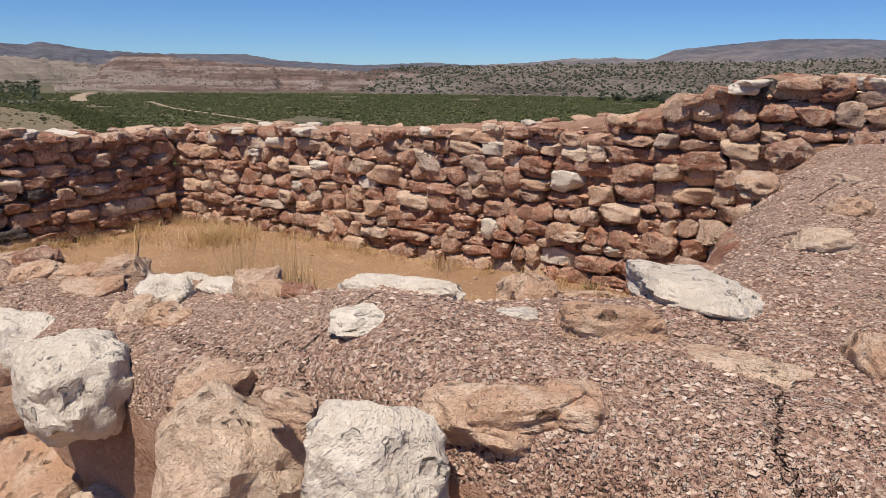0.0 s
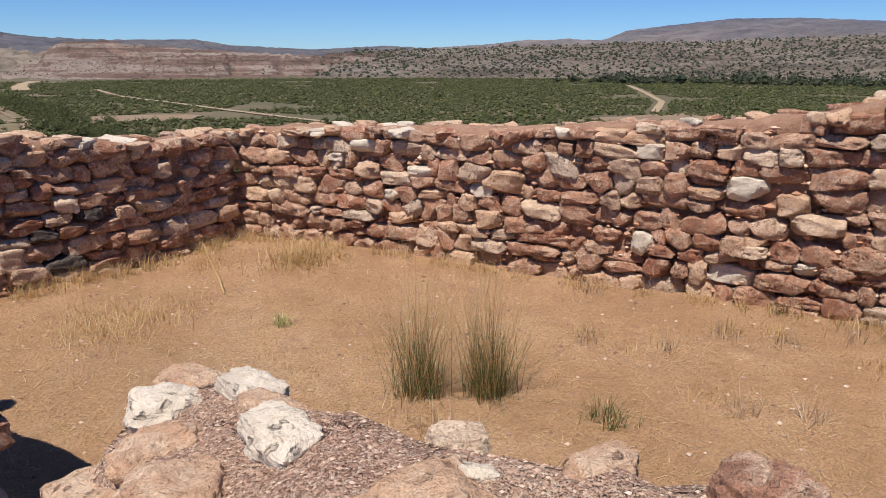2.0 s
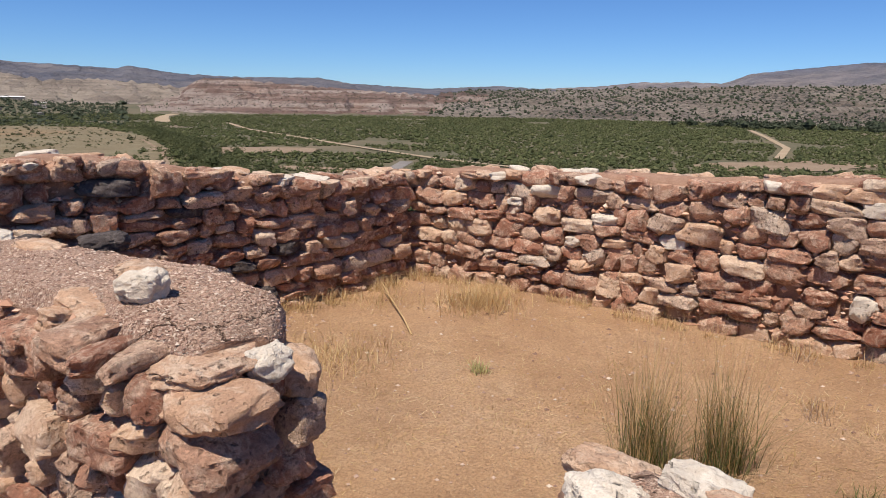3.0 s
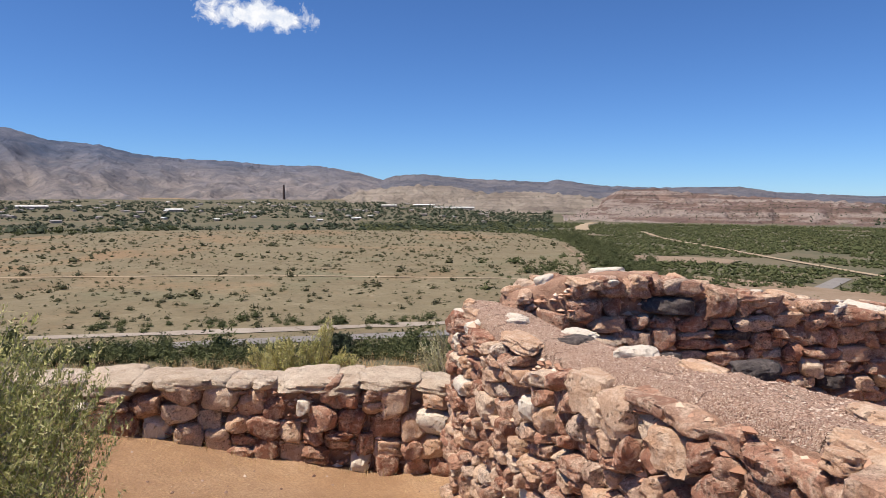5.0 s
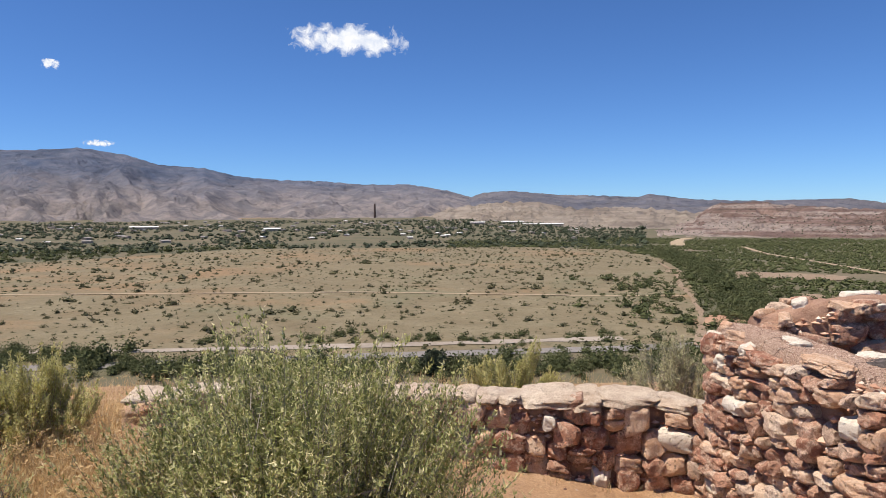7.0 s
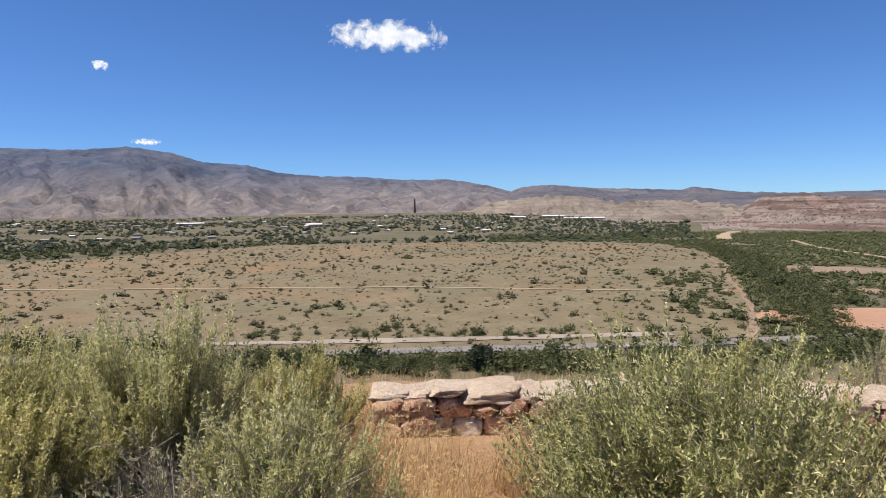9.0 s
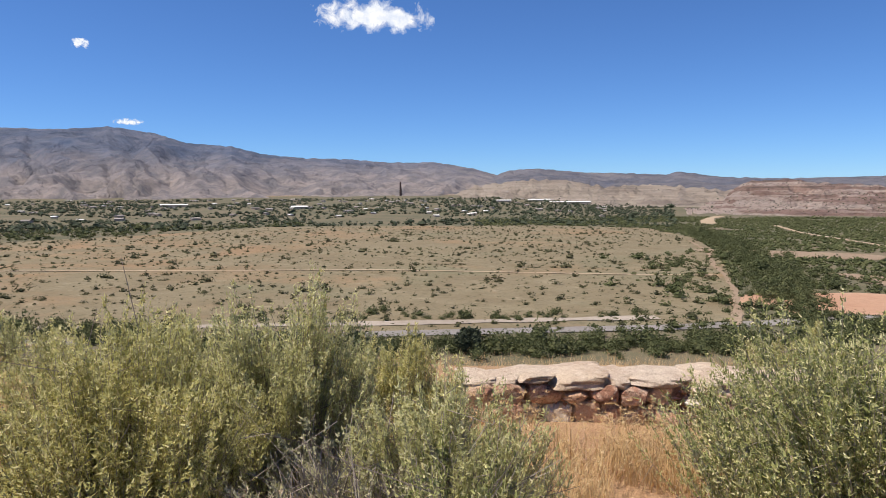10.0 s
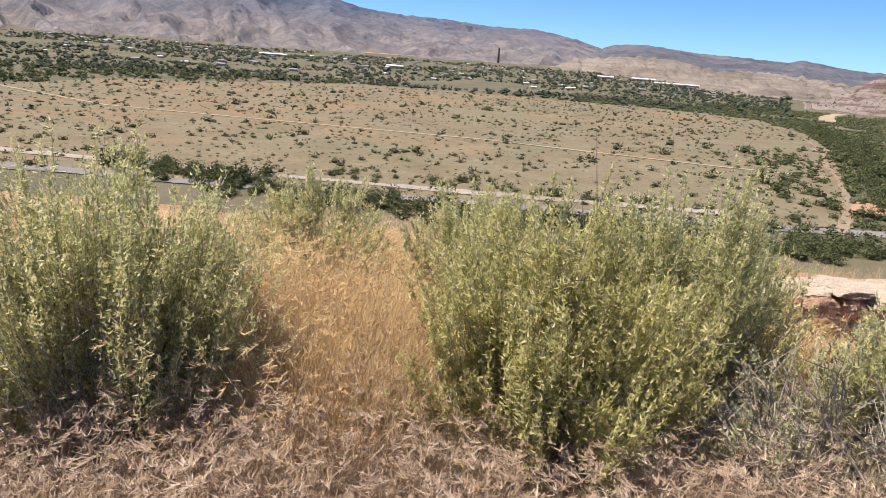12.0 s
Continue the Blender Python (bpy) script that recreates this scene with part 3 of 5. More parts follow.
def inside(poly, pts):
    p = np.array(poly)
    q = np.roll(p, -1, 0)
    x, y = pts[:, 0:1], pts[:, 1:2]
    cond = ((p[:, 1] > y) != (q[:, 1] > y)) & (x < (q[:, 0] - p[:, 0]) * (y - p[:, 1]) / (q[:, 1] - p[:, 1] + 1e-9) + p[:, 0])
    return cond.sum(1) % 2 == 1


def polar(n, a0, a1, r0, r1, bias=1.0):
    a = np.radians(rng.uniform(a0, a1, n))
    r = r0 + (r1 - r0) * rng.uniform(0, 1, n) ** bias
    return np.stack([r * np.sin(a), r * np.cos(a)], 1)


def thin(pts, scale, level, seed):
    keep = [fbm(x * scale, y * scale, seed, 3) > level for x, y in pts]
    return pts[np.array(keep)]


def far_from(pts, line, gap):
    p, _ = along(line, 160)
    d = np.sqrt(((pts[:, None, :] - p[None]) ** 2).sum(-1)).min(1)
    return pts[d > gap]


on_slopes(juniper, 9000, 1.6, 4.0, GROVE, "dark junipers dotted over pale hills", "juniper_trees")
on_slopes(red_hill, 1200, 0.8, 2.0, GROVE, "dark shrubs on red badlands", "badland_shrubs")
on_slopes(foothills, 700, 1.0, 2.4, GROVE, "dark shrubs on tan foothills", "foothill_shrubs")
on_slopes(red_mesa, 500, 1.2, 2.4, GROVE, "dark shrubs on a layered mesa", "mesa_shrubs")

pts = polar(11000, -110, -20, 150, 820, 0.8)
pts = pts[inside(FIELD_EDGE, pts)]
pts = far_from(thin(pts, 0.012, -0.45, 3.0), [(-424, 14), (-300, 177), (-216, 250)], 4)
clumps("field_scrub", pts, rng.gamma(1.6, 0.36, len(pts)) + 0.25, SCRUB, "round dark green desert scrub on a dry field", lobes=1, simple=420)

pts = polar(52000, -52, 44, 190, 1150, 0.75)
pts = pts[~inside(FIELD_EDGE, pts)]
for cx, cy, rx, ry in ((-112, 246, 44, 34), (-218, 415, 60, 26), (-60, 300, 85, 24), (110, 430, 56, 30)):
    pts = pts[(((pts[:, 0] - cx) / rx) ** 2 + ((pts[:, 1] - cy) / ry) ** 2) > rng.uniform(0.5, 1.2, len(pts))]
for line, gap in (([(-420, 760), (-330, 640), (-244, 555), (-160, 470), (-88, 402), (10, 335)], 5), ([(120, 480), (152, 587), (172, 740), (190, 900)], 7), ([(-490, 740), (-550, 826), (-640, 1000)], 10), ([(-97, 225), (-92, 300), (-100, 380)], 8)):
    pts = far_from(pts, line, gap)
pts = thin(pts, 0.010, -0.42, 9.0)
clumps("mesquite_flat", pts, rng.gamma(5, 0.21, len(pts)) + 0.5, MESQUITE, "dense green mesquite scrub on the valley floor", lobes=1, flat=0.7, simple=380)

line, _ = along([(-104, 200), (-128, 222), (-165, 292), (-215, 350), (-300, 462), (-420, 590)], 420)
pts = line + rng.normal(0, 6.5, line.shape) + np.array([6, 4])
clumps("wash_thicket", pts, rng.gamma(6, 0.32, len(pts)) + 0.7, MESQUITE, "dark green thicket lining a dry wash", lobes=9, flat=0.85)
line, _ = along([(-235, 10), (-180, 48), (-140, 92), (-104, 150), (-86, 190), (-78, 225)], 420)
pts = line + rng.normal(0, 5, line.shape)
clumps("roadside_thicket", pts, rng.gamma(6, 0.29, len(pts)) + 0.5, MESQUITE, "dark green bushes along the valley road", lobes=9, flat=0.8)
line, _ = along([(-205, 62), (-165, 120), (-128, 170), (-116, 192)], 70)
pts = line + rng.normal(0, 5, line.shape) + np.array([-8, 4])
clumps("verge_bushes", pts, rng.gamma(5, 0.20, len(pts)) + 0.4, MESQUITE, "dark green bushes along the field edge", lobes=9, flat=0.7)
pts = polar(9000, -112, -36, 800, 2300, 0.9)
pts = thin(pts[~inside(FIELD_EDGE, pts)], 0.004, -0.25, 12.0)
clumps("town_grove", pts, rng.gamma(3, 0.75, len(pts)) + 0.8, GROVE, "dark trees among the houses of a far town", "trees", 1, 0.7, [ground_z(x, y) for x, y in pts], 790.0)
line, _ = along([(-120, 205), (-150, 245), (-190, 300), (-240, 372)], 150)
pts = line + rng.normal(0, 17, line.shape) + np.array([-26, 2])
pts = pts[inside(FIELD_EDGE, pts)]
clumps("field_edge_scrub", pts, rng.gamma(3, 0.45, len(pts)) + 0.5, MESQUITE, "olive green bushes crowding the edge of a dry field", lobes=2)
pts = polar(420, 4, 45, 960, 1090)
clumps("river_grove", thin(pts, 0.006, -0.1, 4.0), rng.gamma(6, 0.8, len(pts)) + 2, GROVE, "dark cottonwood trees along a river", "trees", 2, 0.9)
pts = polar(900, -118, -66, 560, 900)
pts = pts[~inside(FIELD_EDGE, pts)]
clumps("meadow_thicket", pts, rng.gamma(5, 0.5, len(pts)) + 1, MESQUITE, "green riverside trees beyond the dry field", "trees", 2, 0.7)


# a lone dark tree beside the valley road
tree = new("juniper_tree")
tree.location = (-132.5, 98.3, PLAIN)
bm = bmesh.new()
bmesh.ops.create_cone(bm, cap_ends=True, segments=9, radius1=0.35, radius2=0.16, depth=3.4, matrix=Matrix.Translation((0, 0, 1.6)))
me = bpy.data.meshes.new("trunk")
bm.to_mesh(me)
bm.free()
me.materials.append(TWIG)
new("trunk", me).parent = tree
d = rng.normal(0, 1, (5200, 3))
d /= np.linalg.norm(d, axis=1)[:, None]
at = d * (rng.uniform(0.55, 1.0, (5200, 1)) * (1 + 0.16 * np.sin(d[:, :1] * 7) + 0.14 * np.sin(d[:, 1:2] * 9 + 2))) * np.array([2.9, 2.9, 2.9]) + np.array([0, 0, 3.1])
mesh_object("crown", (at[:, None] + rng.normal(0, 0.26, (5200, 3, 3))).reshape(-1, 3), np.arange(15600).reshape(-1, 3), GROVE, parent=tree)
tagged(tree, "round dark green juniper tree beside a valley road", "tree")


# ---- far town ----
def house(wide, deep, tall, roof):
    ob = new("far_building")
    bm = bmesh.new()
    bmesh.ops.create_cube(bm, size=1, matrix=Matrix.Translation((0, 0, tall / 2)) @ Matrix.Diagonal((wide, deep, tall, 1)))
    me = bpy.data.meshes.new("wall")
    bm.to_mesh(me)
    bm.free()
    me.materials.append(WALL_TAN)
    new("wall", me).parent = ob
    h, w, d = tall + deep * 0.16, wide / 2 + 0.5, deep / 2 + 0.6
    v = [(-w, -d, tall), (w, -d, tall), (w, d, tall), (-w, d, tall), (-w, 0, h), (w, 0, h)]
    mesh_object("roof", v, [(0, 1, 5, 4), (2, 3, 4, 5), (0, 4, 3), (1, 2, 5), (0, 3, 2, 1)], roof, parent=ob)
    return tagged(ob, "small pale building in a far valley town", "building", "far town")


protos = [house(10, 7, 3.2, ROOF_GREY), house(9, 7, 3.2, ROOF_WHITE), house(14, 8, 3.5, ROOF_GREY)]
spots = polar(170, -104, -40, 1100, 2250)
spots = spots[~inside(FIELD_EDGE, spots)]
for i, (x, y) in enumerate(spots):
    m = pose(x, y, ground_z(x, y) - 0.5, 0, 0, rng.uniform(0, 180))
    if i < 3:
        protos[i].matrix_world = m
    else:
        copy_thing(protos[i % 3], m)
for az, d, wide in ((-44.3, 1880, 120), (-49.5, 1850, 40), (-46.6, 1900, 60), (-75.8, 1700, 60), (-66.3, 1500, 34)):
    big = house(wide, 14, 5, ROOF_WHITE)
    big.matrix_world = pose(d * math.sin(radians(az)), d * math.cos(radians(az)), ground_z(d * math.sin(radians(az)), d * math.cos(radians(az))) - 0.5, 0, 0, -az)
    tagged(big, "long white-roofed building in a far valley town", "building", "far town")

bm = bmesh.new()
bmesh.ops.create_cone(bm, cap_ends=True, segments=14, radius1=4.6, radius2=2.8, depth=52, matrix=Matrix.Translation((0, 0, 26)))
me = bpy.data.meshes.new("smokestack")
bm.to_mesh(me)
bm.free()
me.materials.append(STACK)
stack = tagged(new("smokestack", me), "tall dark old smokestack above a far town", "smokestack")
stack.matrix_world = pose(2550 * math.sin(radians(-58.0)), 2550 * math.cos(radians(-58.0)), -2)

# ---- rough stones: a few shared shapes ----
def rough_stone(name, material, seg=3, seed=0, lump=0.16, square=4.0, strata=0.0):
    """A weathered block one unit across: a squared-off ball with chipped, uneven sides."""
    verts, index, faces = [], {}, []
    pick = random.Random(seed * 13 + seg)
    cuts = []
    for _ in range(8):
        n = Vector((pick.gauss(0, 1), pick.gauss(0, 1), pick.gauss(0, 1))).normalized()
        cuts.append((n, pick.uniform(0.43, 0.56)))

    def vert(p):
        key = tuple(round(v, 5) for v in p)
        if key not in index:
            index[key] = len(verts)
            v = Vector(p)
            r = (abs(v.x) ** square + abs(v.y) ** square + abs(v.z) ** square) ** (1 / square)
            v = v / r * 0.5
            for n, far in cuts:
                over = v.dot(n) - far
                if over > 0:
                    v = v - n * over * 0.9
            h = Vector((v.x + seed * 7.3, v.y - seed * 3.1, v.z + seed * 1.7))
            v *= 1 + lump * noise.fractal(h * 2.1, 1.0, 2.0, 3) + lump * 0.6 * noise.fractal(h * 6.0, 0.9, 2.0, 4) + lump * strata * noise.noise(Vector((h.x * 1.5, h.y * 1.5, h.z * 7)))
            v += Vector((noise.noise(h * 1.3), noise.noise(h * 1.3 + Vector((9, 0, 0))), noise.noise(h * 1.3 + Vector((0, 9, 0))))) * lump * 0.35
            verts.append(v)
        return index[key]

    for axis in range(3):
        for side in (-1, 1):
            for i in range(seg):
                for j in range(seg):
                    quad = []
                    for a, b in ((0, 0), (1, 0), (1, 1), (0, 1)):
                        p = [0, 0, 0]
                        p[axis] = side
                        p[(axis + 1) % 3] = -1 + 2 * (i + a) / seg
                        p[(axis + 2) % 3] = -1 + 2 * (j + b) / seg
                        quad.append(vert(p))
                    faces.append(quad if side > 0 else quad[::-1])
    me = bpy.data.meshes.new(name)
    me.from_pydata(verts, [], faces)
    me.materials.append(material)
    me.polygons.foreach_set("use_smooth", [True] * len(me.polygons))
    me.set_sharp_from_angle(angle=radians(25))
    return me


SETS = {m.name: [rough_stone("stone", m, 8, i + 20 * n, 0.13, (5.0, 8.0, 12.0)[i % 3], 0.15) for i in range(16)] for n, m in enumerate((RED, BUFF, WHITE, DARK, PALE))}
HERO = {m.name: [rough_stone("rock", m, 14, 150 + i + 10 * n, 0.17, (2.8, 3.4, 4.5)[i % 3], 0.1) for i in range(6)] for n, m in enumerate((RED, BUFF, WHITE, DARK, PALE))}


def put_stone(parent, mesh, where, size, turn=0.0, tilt=(0.0, 0.0), name="stone"):
    ob = new(name, mesh)
    ob.matrix_world = pose(*where, tilt[0], tilt[1], turn) @ Matrix.Diagonal((*size, 1))
    ob.parent = parent
    return ob


# ---- wall cores ----
def core(name, sections, base, material, label, crown=0.03, bump=0.03, topmat=None, res=0.07, inset=0.058):
    """A wall body lofted through sections (left x, y, right x, y, top z)."""
    p = np.array(sections, float)
    mid = np.c_[(p[:, 0] + p[:, 2]) / 2, (p[:, 1] + p[:, 3]) / 2]
    d = np.r_[0, np.cumsum(np.hypot(*np.diff(mid, axis=0).T))]
    n = max(6, int(d[-1] / res))
    s = np.linspace(0, d[-1], n)
    q = np.stack([np.interp(s, d, p[:, i]) for i in range(5)], 1)
    side, top = 9, 14
    verts, faces, mats = [], [], []
    for i in range(n):
        lx, ly, rx, ry, z = q[i]
        prof = [(0.0, t / side) for t in range(side)] + [(t / top, 1.0) for t in range(top + 1)] + [(1.0, 1 - (t + 1) / side) for t in range(side)]
        for u, h in prof:
            k = inset / max(0.1, math.hypot(rx - lx, ry - ly))
            v = k + (1 - 2 * k) * u
            x, y = lx + (rx - lx) * v, ly + (ry - ly) * v
            zb = (base if base is not None else ground_z(x, y)) - 0.25
            zz = zb + (z - zb) * h
            if h == 1.0:
                zz += crown * (1 - (2 * u - 1) ** 4) + bump * 0.9 * fbm(x * 2.2, y * 2.2, 4.0) + bump * 0.5 * fbm(x * 8, y * 8, 3.0, 3)
                if u in (0.0, 1.0):
                    zz -= 0.035
            w = bump * 0.8
            verts.append((x + w * fbm(x * 4, zz * 4, y * 4), y + w * fbm(y * 4 + 9, zz * 4, x * 4), zz))
    w = 2 * side + top + 1
    for i in range(n - 1):
        for j in range(w - 1):
            faces.append((i * w + j, i * w + j + 1, (i + 1) * w + j + 1, (i + 1) * w + j))
            mats.append(1 if side <= j < side + top else 0)
    for e, flip in ((0, False), (n - 1, True)):
        for j in range(side + top // 2):
            a, b = e * w + j, e * w + w - 1 - j
            f = (a, b, b - 1, a + 1)
            faces.append(f if flip else f[::-1])
            mats.append(0)
    ob = mesh_object(name, verts, faces, material, True)
    ob.data.materials.append(topmat or material)
    ob.data.polygons.foreach_set("material_index", mats)
    bm = bmesh.new()
    bm.from_mesh(ob.data)
    bmesh.ops.recalc_face_normals(bm, faces=bm.faces[:])
    bm.to_mesh(ob.data)
    bm.free()
    return tagged(ob, label, "wall", kind="structure")


def face_stones(parent, line, base, kinds, course=(0.08, 0.14), wide=(0.12, 0.31), proud=0.04, deep=0.2, seed=1, flip=1, gap=0.008, special=(), big=0.0):
    """Courses of stones on a face. line: (x, y, top z) along its foot; the outer side lies to the right of the way along it (flip=-1: left)."""
    r = random.Random(seed)
    p = np.array(line, float)
    d = np.r_[0, np.cumsum(np.hypot(*np.diff(p[:, :2], axis=0).T))]
    total = d[-1]
    names, weights = [a for a, _ in kinds], [b for _, b in kinds]

    def at(s):
        x, y, t = (float(np.interp(s, d, p[:, i])) for i in range(3))
        i = min(len(p) - 2, max(0, int(np.searchsorted(d, s)) - 1))
        tx, ty = (p[i + 1] - p[i])[:2] / (d[i + 1] - d[i])
        return x, y, t, tx, ty

    for s, z, sw, sh, kind in special:
        x, y, t, tx, ty = at(s)
        nx, ny = ty * flip, -tx * flip
        k = proud * 1.3 - deep / 2
        put_stone(parent, r.choice(SETS[kind]), (x + nx * k, y + ny * k, z), (sw, deep, sh), math.degrees(math.atan2(ty, tx)), (0, r.uniform(-5, 5)))
    level = 0.0
    while level < 1.9:
        h = r.uniform(*course)
        s = -r.uniform(0, 0.12)
        while s < total:
            w = r.uniform(*wide) * (1 + big * (r.random() < 0.12))
            hh = h * r.uniform(0.82, 1.18)
            mid = s + w / 2
            s += w + gap * r.uniform(0.3, 2.2)
            if mid > total:
                break
            x, y, t, tx, ty = at(max(0, mid))
            zb = base if base is not None else ground_z(x + ty * flip * 0.1, y - tx * flip * 0.1)
            z = zb - 0.03 + level + h / 2 + 0.02 * noise.noise(Vector((mid * 2, level * 3, seed)))
            if z + h * 0.12 > t:
                continue
            if any(abs(mid - q[0]) < (w + q[2]) * 0.30 and abs(z - q[1]) < (hh + q[3]) * 0.32 for q in special):
                continue
            if r.random() < 0.015:
                continue
            nx, ny = ty * flip, -tx * flip
            k = proud * r.uniform(0.2, 1.9) - deep / 2
            turn = math.degrees(math.atan2(ty, tx))
            layers = ((-0.25, 0.5), (0.25, 0.5)) if hh > 0.115 and r.random() < 0.14 else ((0.0, 1.0),)
            for lift, part in layers:
                kind = r.choices(names, weights)[0]
                k = proud * r.uniform(0.15, 1.5) - deep / 2
                put_stone(parent, r.choice(SETS[kind]), (x + nx * k, y + ny * k, z + lift * hh), (w * 1.10, deep * r.uniform(0.9, 1.1), hh * 1.17 * part), turn + r.uniform(-9, 9) + r.choice((0, 180)), (r.uniform(-6, 6), r.uniform(-6, 6)))
        level += h + gap * 0.6


def cap_stones(parent, sections, kinds, n, size=(0.10, 0.26), thick=(0.04, 0.09), seed=1, edge=0.0, z_off=0.0, crown=0.03):
    """Flat stones bedded in a wall's top."""
    r = random.Random(seed)
    p = np.array(sections, float)
    d = np.r_[0, np.cumsum(np.hypot(*np.diff((p[:, :2] + p[:, 2:4]) / 2, axis=0).T))]
    names, weights = [a for a, _ in kinds], [b for _, b in kinds]
    for i in range(n):
        s = (i + r.random()) / n * d[-1]
        lx, ly, rx, ry, z = (float(np.interp(s, d, p[:, k])) for k in range(5))
        u = r.uniform(-0.02, 1.02) if r.random() > edge else r.choice((0.03, 0.97)) + r.uniform(-0.06, 0.06)
        x, y = lx + (rx - lx) * u, ly + (ry - ly) * u
        a, b, t = r.uniform(*size), r.uniform(*size) * 0.75, r.uniform(*thick)
        kind = r.choices(names, weights)[0]
        put_stone(parent, r.choice(SETS[kind]), (x, y, z + z_off + crown * (1 - (2 * u - 1) ** 2) - t * 0.1), (a, b, t), r.uniform(0, 180), (r.uniform(-9, 9), r.uniform(-9, 9)))


def chinking(parent, line, n, flip=1, seed=1, size=(0.008, 0.026)):
    """Small packing stones pushed into the joints of a face."""
    g = np.random.default_rng(seed)
    p, _ = along(line, 200)
    verts, faces = [], []
    for i in range(n):
        j = int(g.integers(1, 199))
        x, y, top = p[j]
        tx, ty = (p[j] - p[j - 1])[:2] / np.hypot(*(p[j] - p[j - 1])[:2])
        zb = ground_z(x, y)
        z = zb + (top - zb) * g.uniform(0.0, 1.0)
        k = g.uniform(-0.05, -0.005)
        v = OV * (1 + g.uniform(-0.3, 0.3, (6, 1))) * g.uniform(*size) * np.array([g.uniform(0.8, 2.0), g.uniform(0.8, 1.6), g.uniform(0.6, 1.1)])
        v = v @ np.array([(tx, ty, 0), (-ty, tx, 0), (0, 0, 1)])
        verts.append(v + np.array([x + ty * flip * k, y - tx * flip * k, z]))
        faces.append(OF + 6 * i)
    ob = mesh_object("chinking", np.concatenate(verts), np.concatenate(faces), CHINK, parent=parent, label="small packing stones in clay joints")
    ob["kind"] = "stuff"


MIXED = (("red_stone", 8), ("buff_stone", 2.2), ("white_limestone", 0.35), ("dark_stone", 0.12))
SUNNY = (("red_stone", 7), ("buff_stone", 2.4), ("white_limestone", 0.35))
TOPS = (("red_stone", 4), ("buff_stone", 4), ("white_limestone", 0.9))

# wall along the far side of the room
BACK = [(-1.62, 7.66, 1.27), (-0.75, 7.36, 1.32), (0.07, 7.03, 1.35), (0.78, 6.69, 1.37), (1.14, 6.50, 1.42), (1.6, 6.25, 1.46), (2.16, 5.95, 1.50), (2.6, 5.70, 1.60), (2.9, 5.53, 1.72), (3.2, 5.36, 1.83), (3.7, 5.12, 1.84), (4.3, 4.86, 1.74)]
back_sections = [(x, y, x + 0.19, y + 0.40, z) for x, y, z in BACK]
wall_back = core("wall_north", back_sections, None, MORTAR, "low ruined wall of stacked red sandstone in clay mortar", 0.03)
face_stones(wall_back, BACK, None, MIXED, seed=3, course=(0.072, 0.13), wide=(0.10, 0.29), special=(
    (1.79, 1.03, 0.20, 0.11, "white_limestone"), (2.38, 0.72, 0.20, 0.14, "buff_stone"), (3.55, 0.70, 0.17, 0.16, "white_limestone"), (2.50, 1.02, 0.30, 0.16, "buff_stone"),
    (4.15, 1.13, 0.24, 0.15, "white_limestone"), (4.55, 0.95, 0.30, 0.13, "buff_stone"), (1.55, 0.84, 0.16, 0.09, "white_limestone"), (1.62, 0.66, 0.22, 0.10, "buff_stone"),
    (4.42, 1.05, 0.18, 0.13, "buff_stone"), (2.95, 1.18, 0.26, 0.16, "red_stone"), (1.30, 1.02, 0.24, 0.13, "buff_stone"), (5.05, 1.12, 0.24, 0.11, "buff_stone")))
chinking(wall_back, BACK, 2400, 1, 900)
cap_stones(wall_back, back_sections, TOPS, 84, (0.10, 0.24), (0.05, 0.10), seed=5, edge=0.75)

# wall that closes the room on the side of the valley
LEFTBACK = [(-3.72, 4.72, 1.38), (-3.45, 4.92, 1.50), (-3.15, 5.28, 1.53), (-2.9, 5.64, 1.47), (-2.55, 6.10, 1.37), (-2.19, 6.60, 1.28), (-1.9, 7.05, 1.25), (-1.6, 7.62, 1.26)]
left_sections = [(x - 0.36, y + 0.26, x, y, z) for x, y, z in LEFTBACK]
wall_left = core("wall_west", left_sections, None, MORTAR, "low ruined wall of red sandstone, its inner face in shade", 0.03)
face_stones(wall_left, LEFTBACK, None, (("red_stone", 9), ("buff_stone", 0.8), ("dark_stone", 0.2)), seed=11, course=(0.075, 0.135), wide=(0.11, 0.30), special=(
    (1.05, 1.36, 0.34, 0.11, "dark_stone"), (2.25, 0.82, 0.20, 0.10, "dark_stone"), (0.62, 1.24, 0.24, 0.10, "buff_stone"), (0.62, 1.12, 0.22, 0.09, "buff_stone"), (2.85, 1.06, 0.18, 0.13, "buff_stone")))
chinking(wall_left, LEFTBACK, 1500, 1, 500)
cap_stones(wall_left, left_sections, TOPS, 52, (0.10, 0.26), (0.05, 0.09), seed=6, edge=0.7)

# stub wall beside the doorway: its outer face is in full sun
PFACE = [(-0.865, 2.895, 1.36), (-1.08, 2.985, 1.41), (-1.35, 3.09, 1.41), (-1.77, 3.29, 1.37), (-2.2, 3.52, 1.33), (-2.87, 3.84, 1.28), (-3.31, 4.05, 1.28), (-3.7, 4.27, 1.30), (-4.08, 4.52, 1.30)]
PBACK = [(-0.665, 3.20), (-0.80, 3.36), (-1.02, 3.52), (-1.4, 3.78), (-1.95, 4.02), (-2.6, 4.26), (-3.05, 4.46), (-3.5, 4.72), (-3.9, 4.95)]
p_sections = [(a[0], a[1], b[0], b[1], a[2] + 0.02) for a, b in zip(PFACE, PBACK)]
p_sections[0] = (-0.96, 2.93, -0.76, 3.22, 1.36)
wall_stub = core("wall_stub", p_sections, None, MORTAR, "thick ruined stub wall of red and buff stones with a gravelly top", 0.04, topmat=GRAVEL)
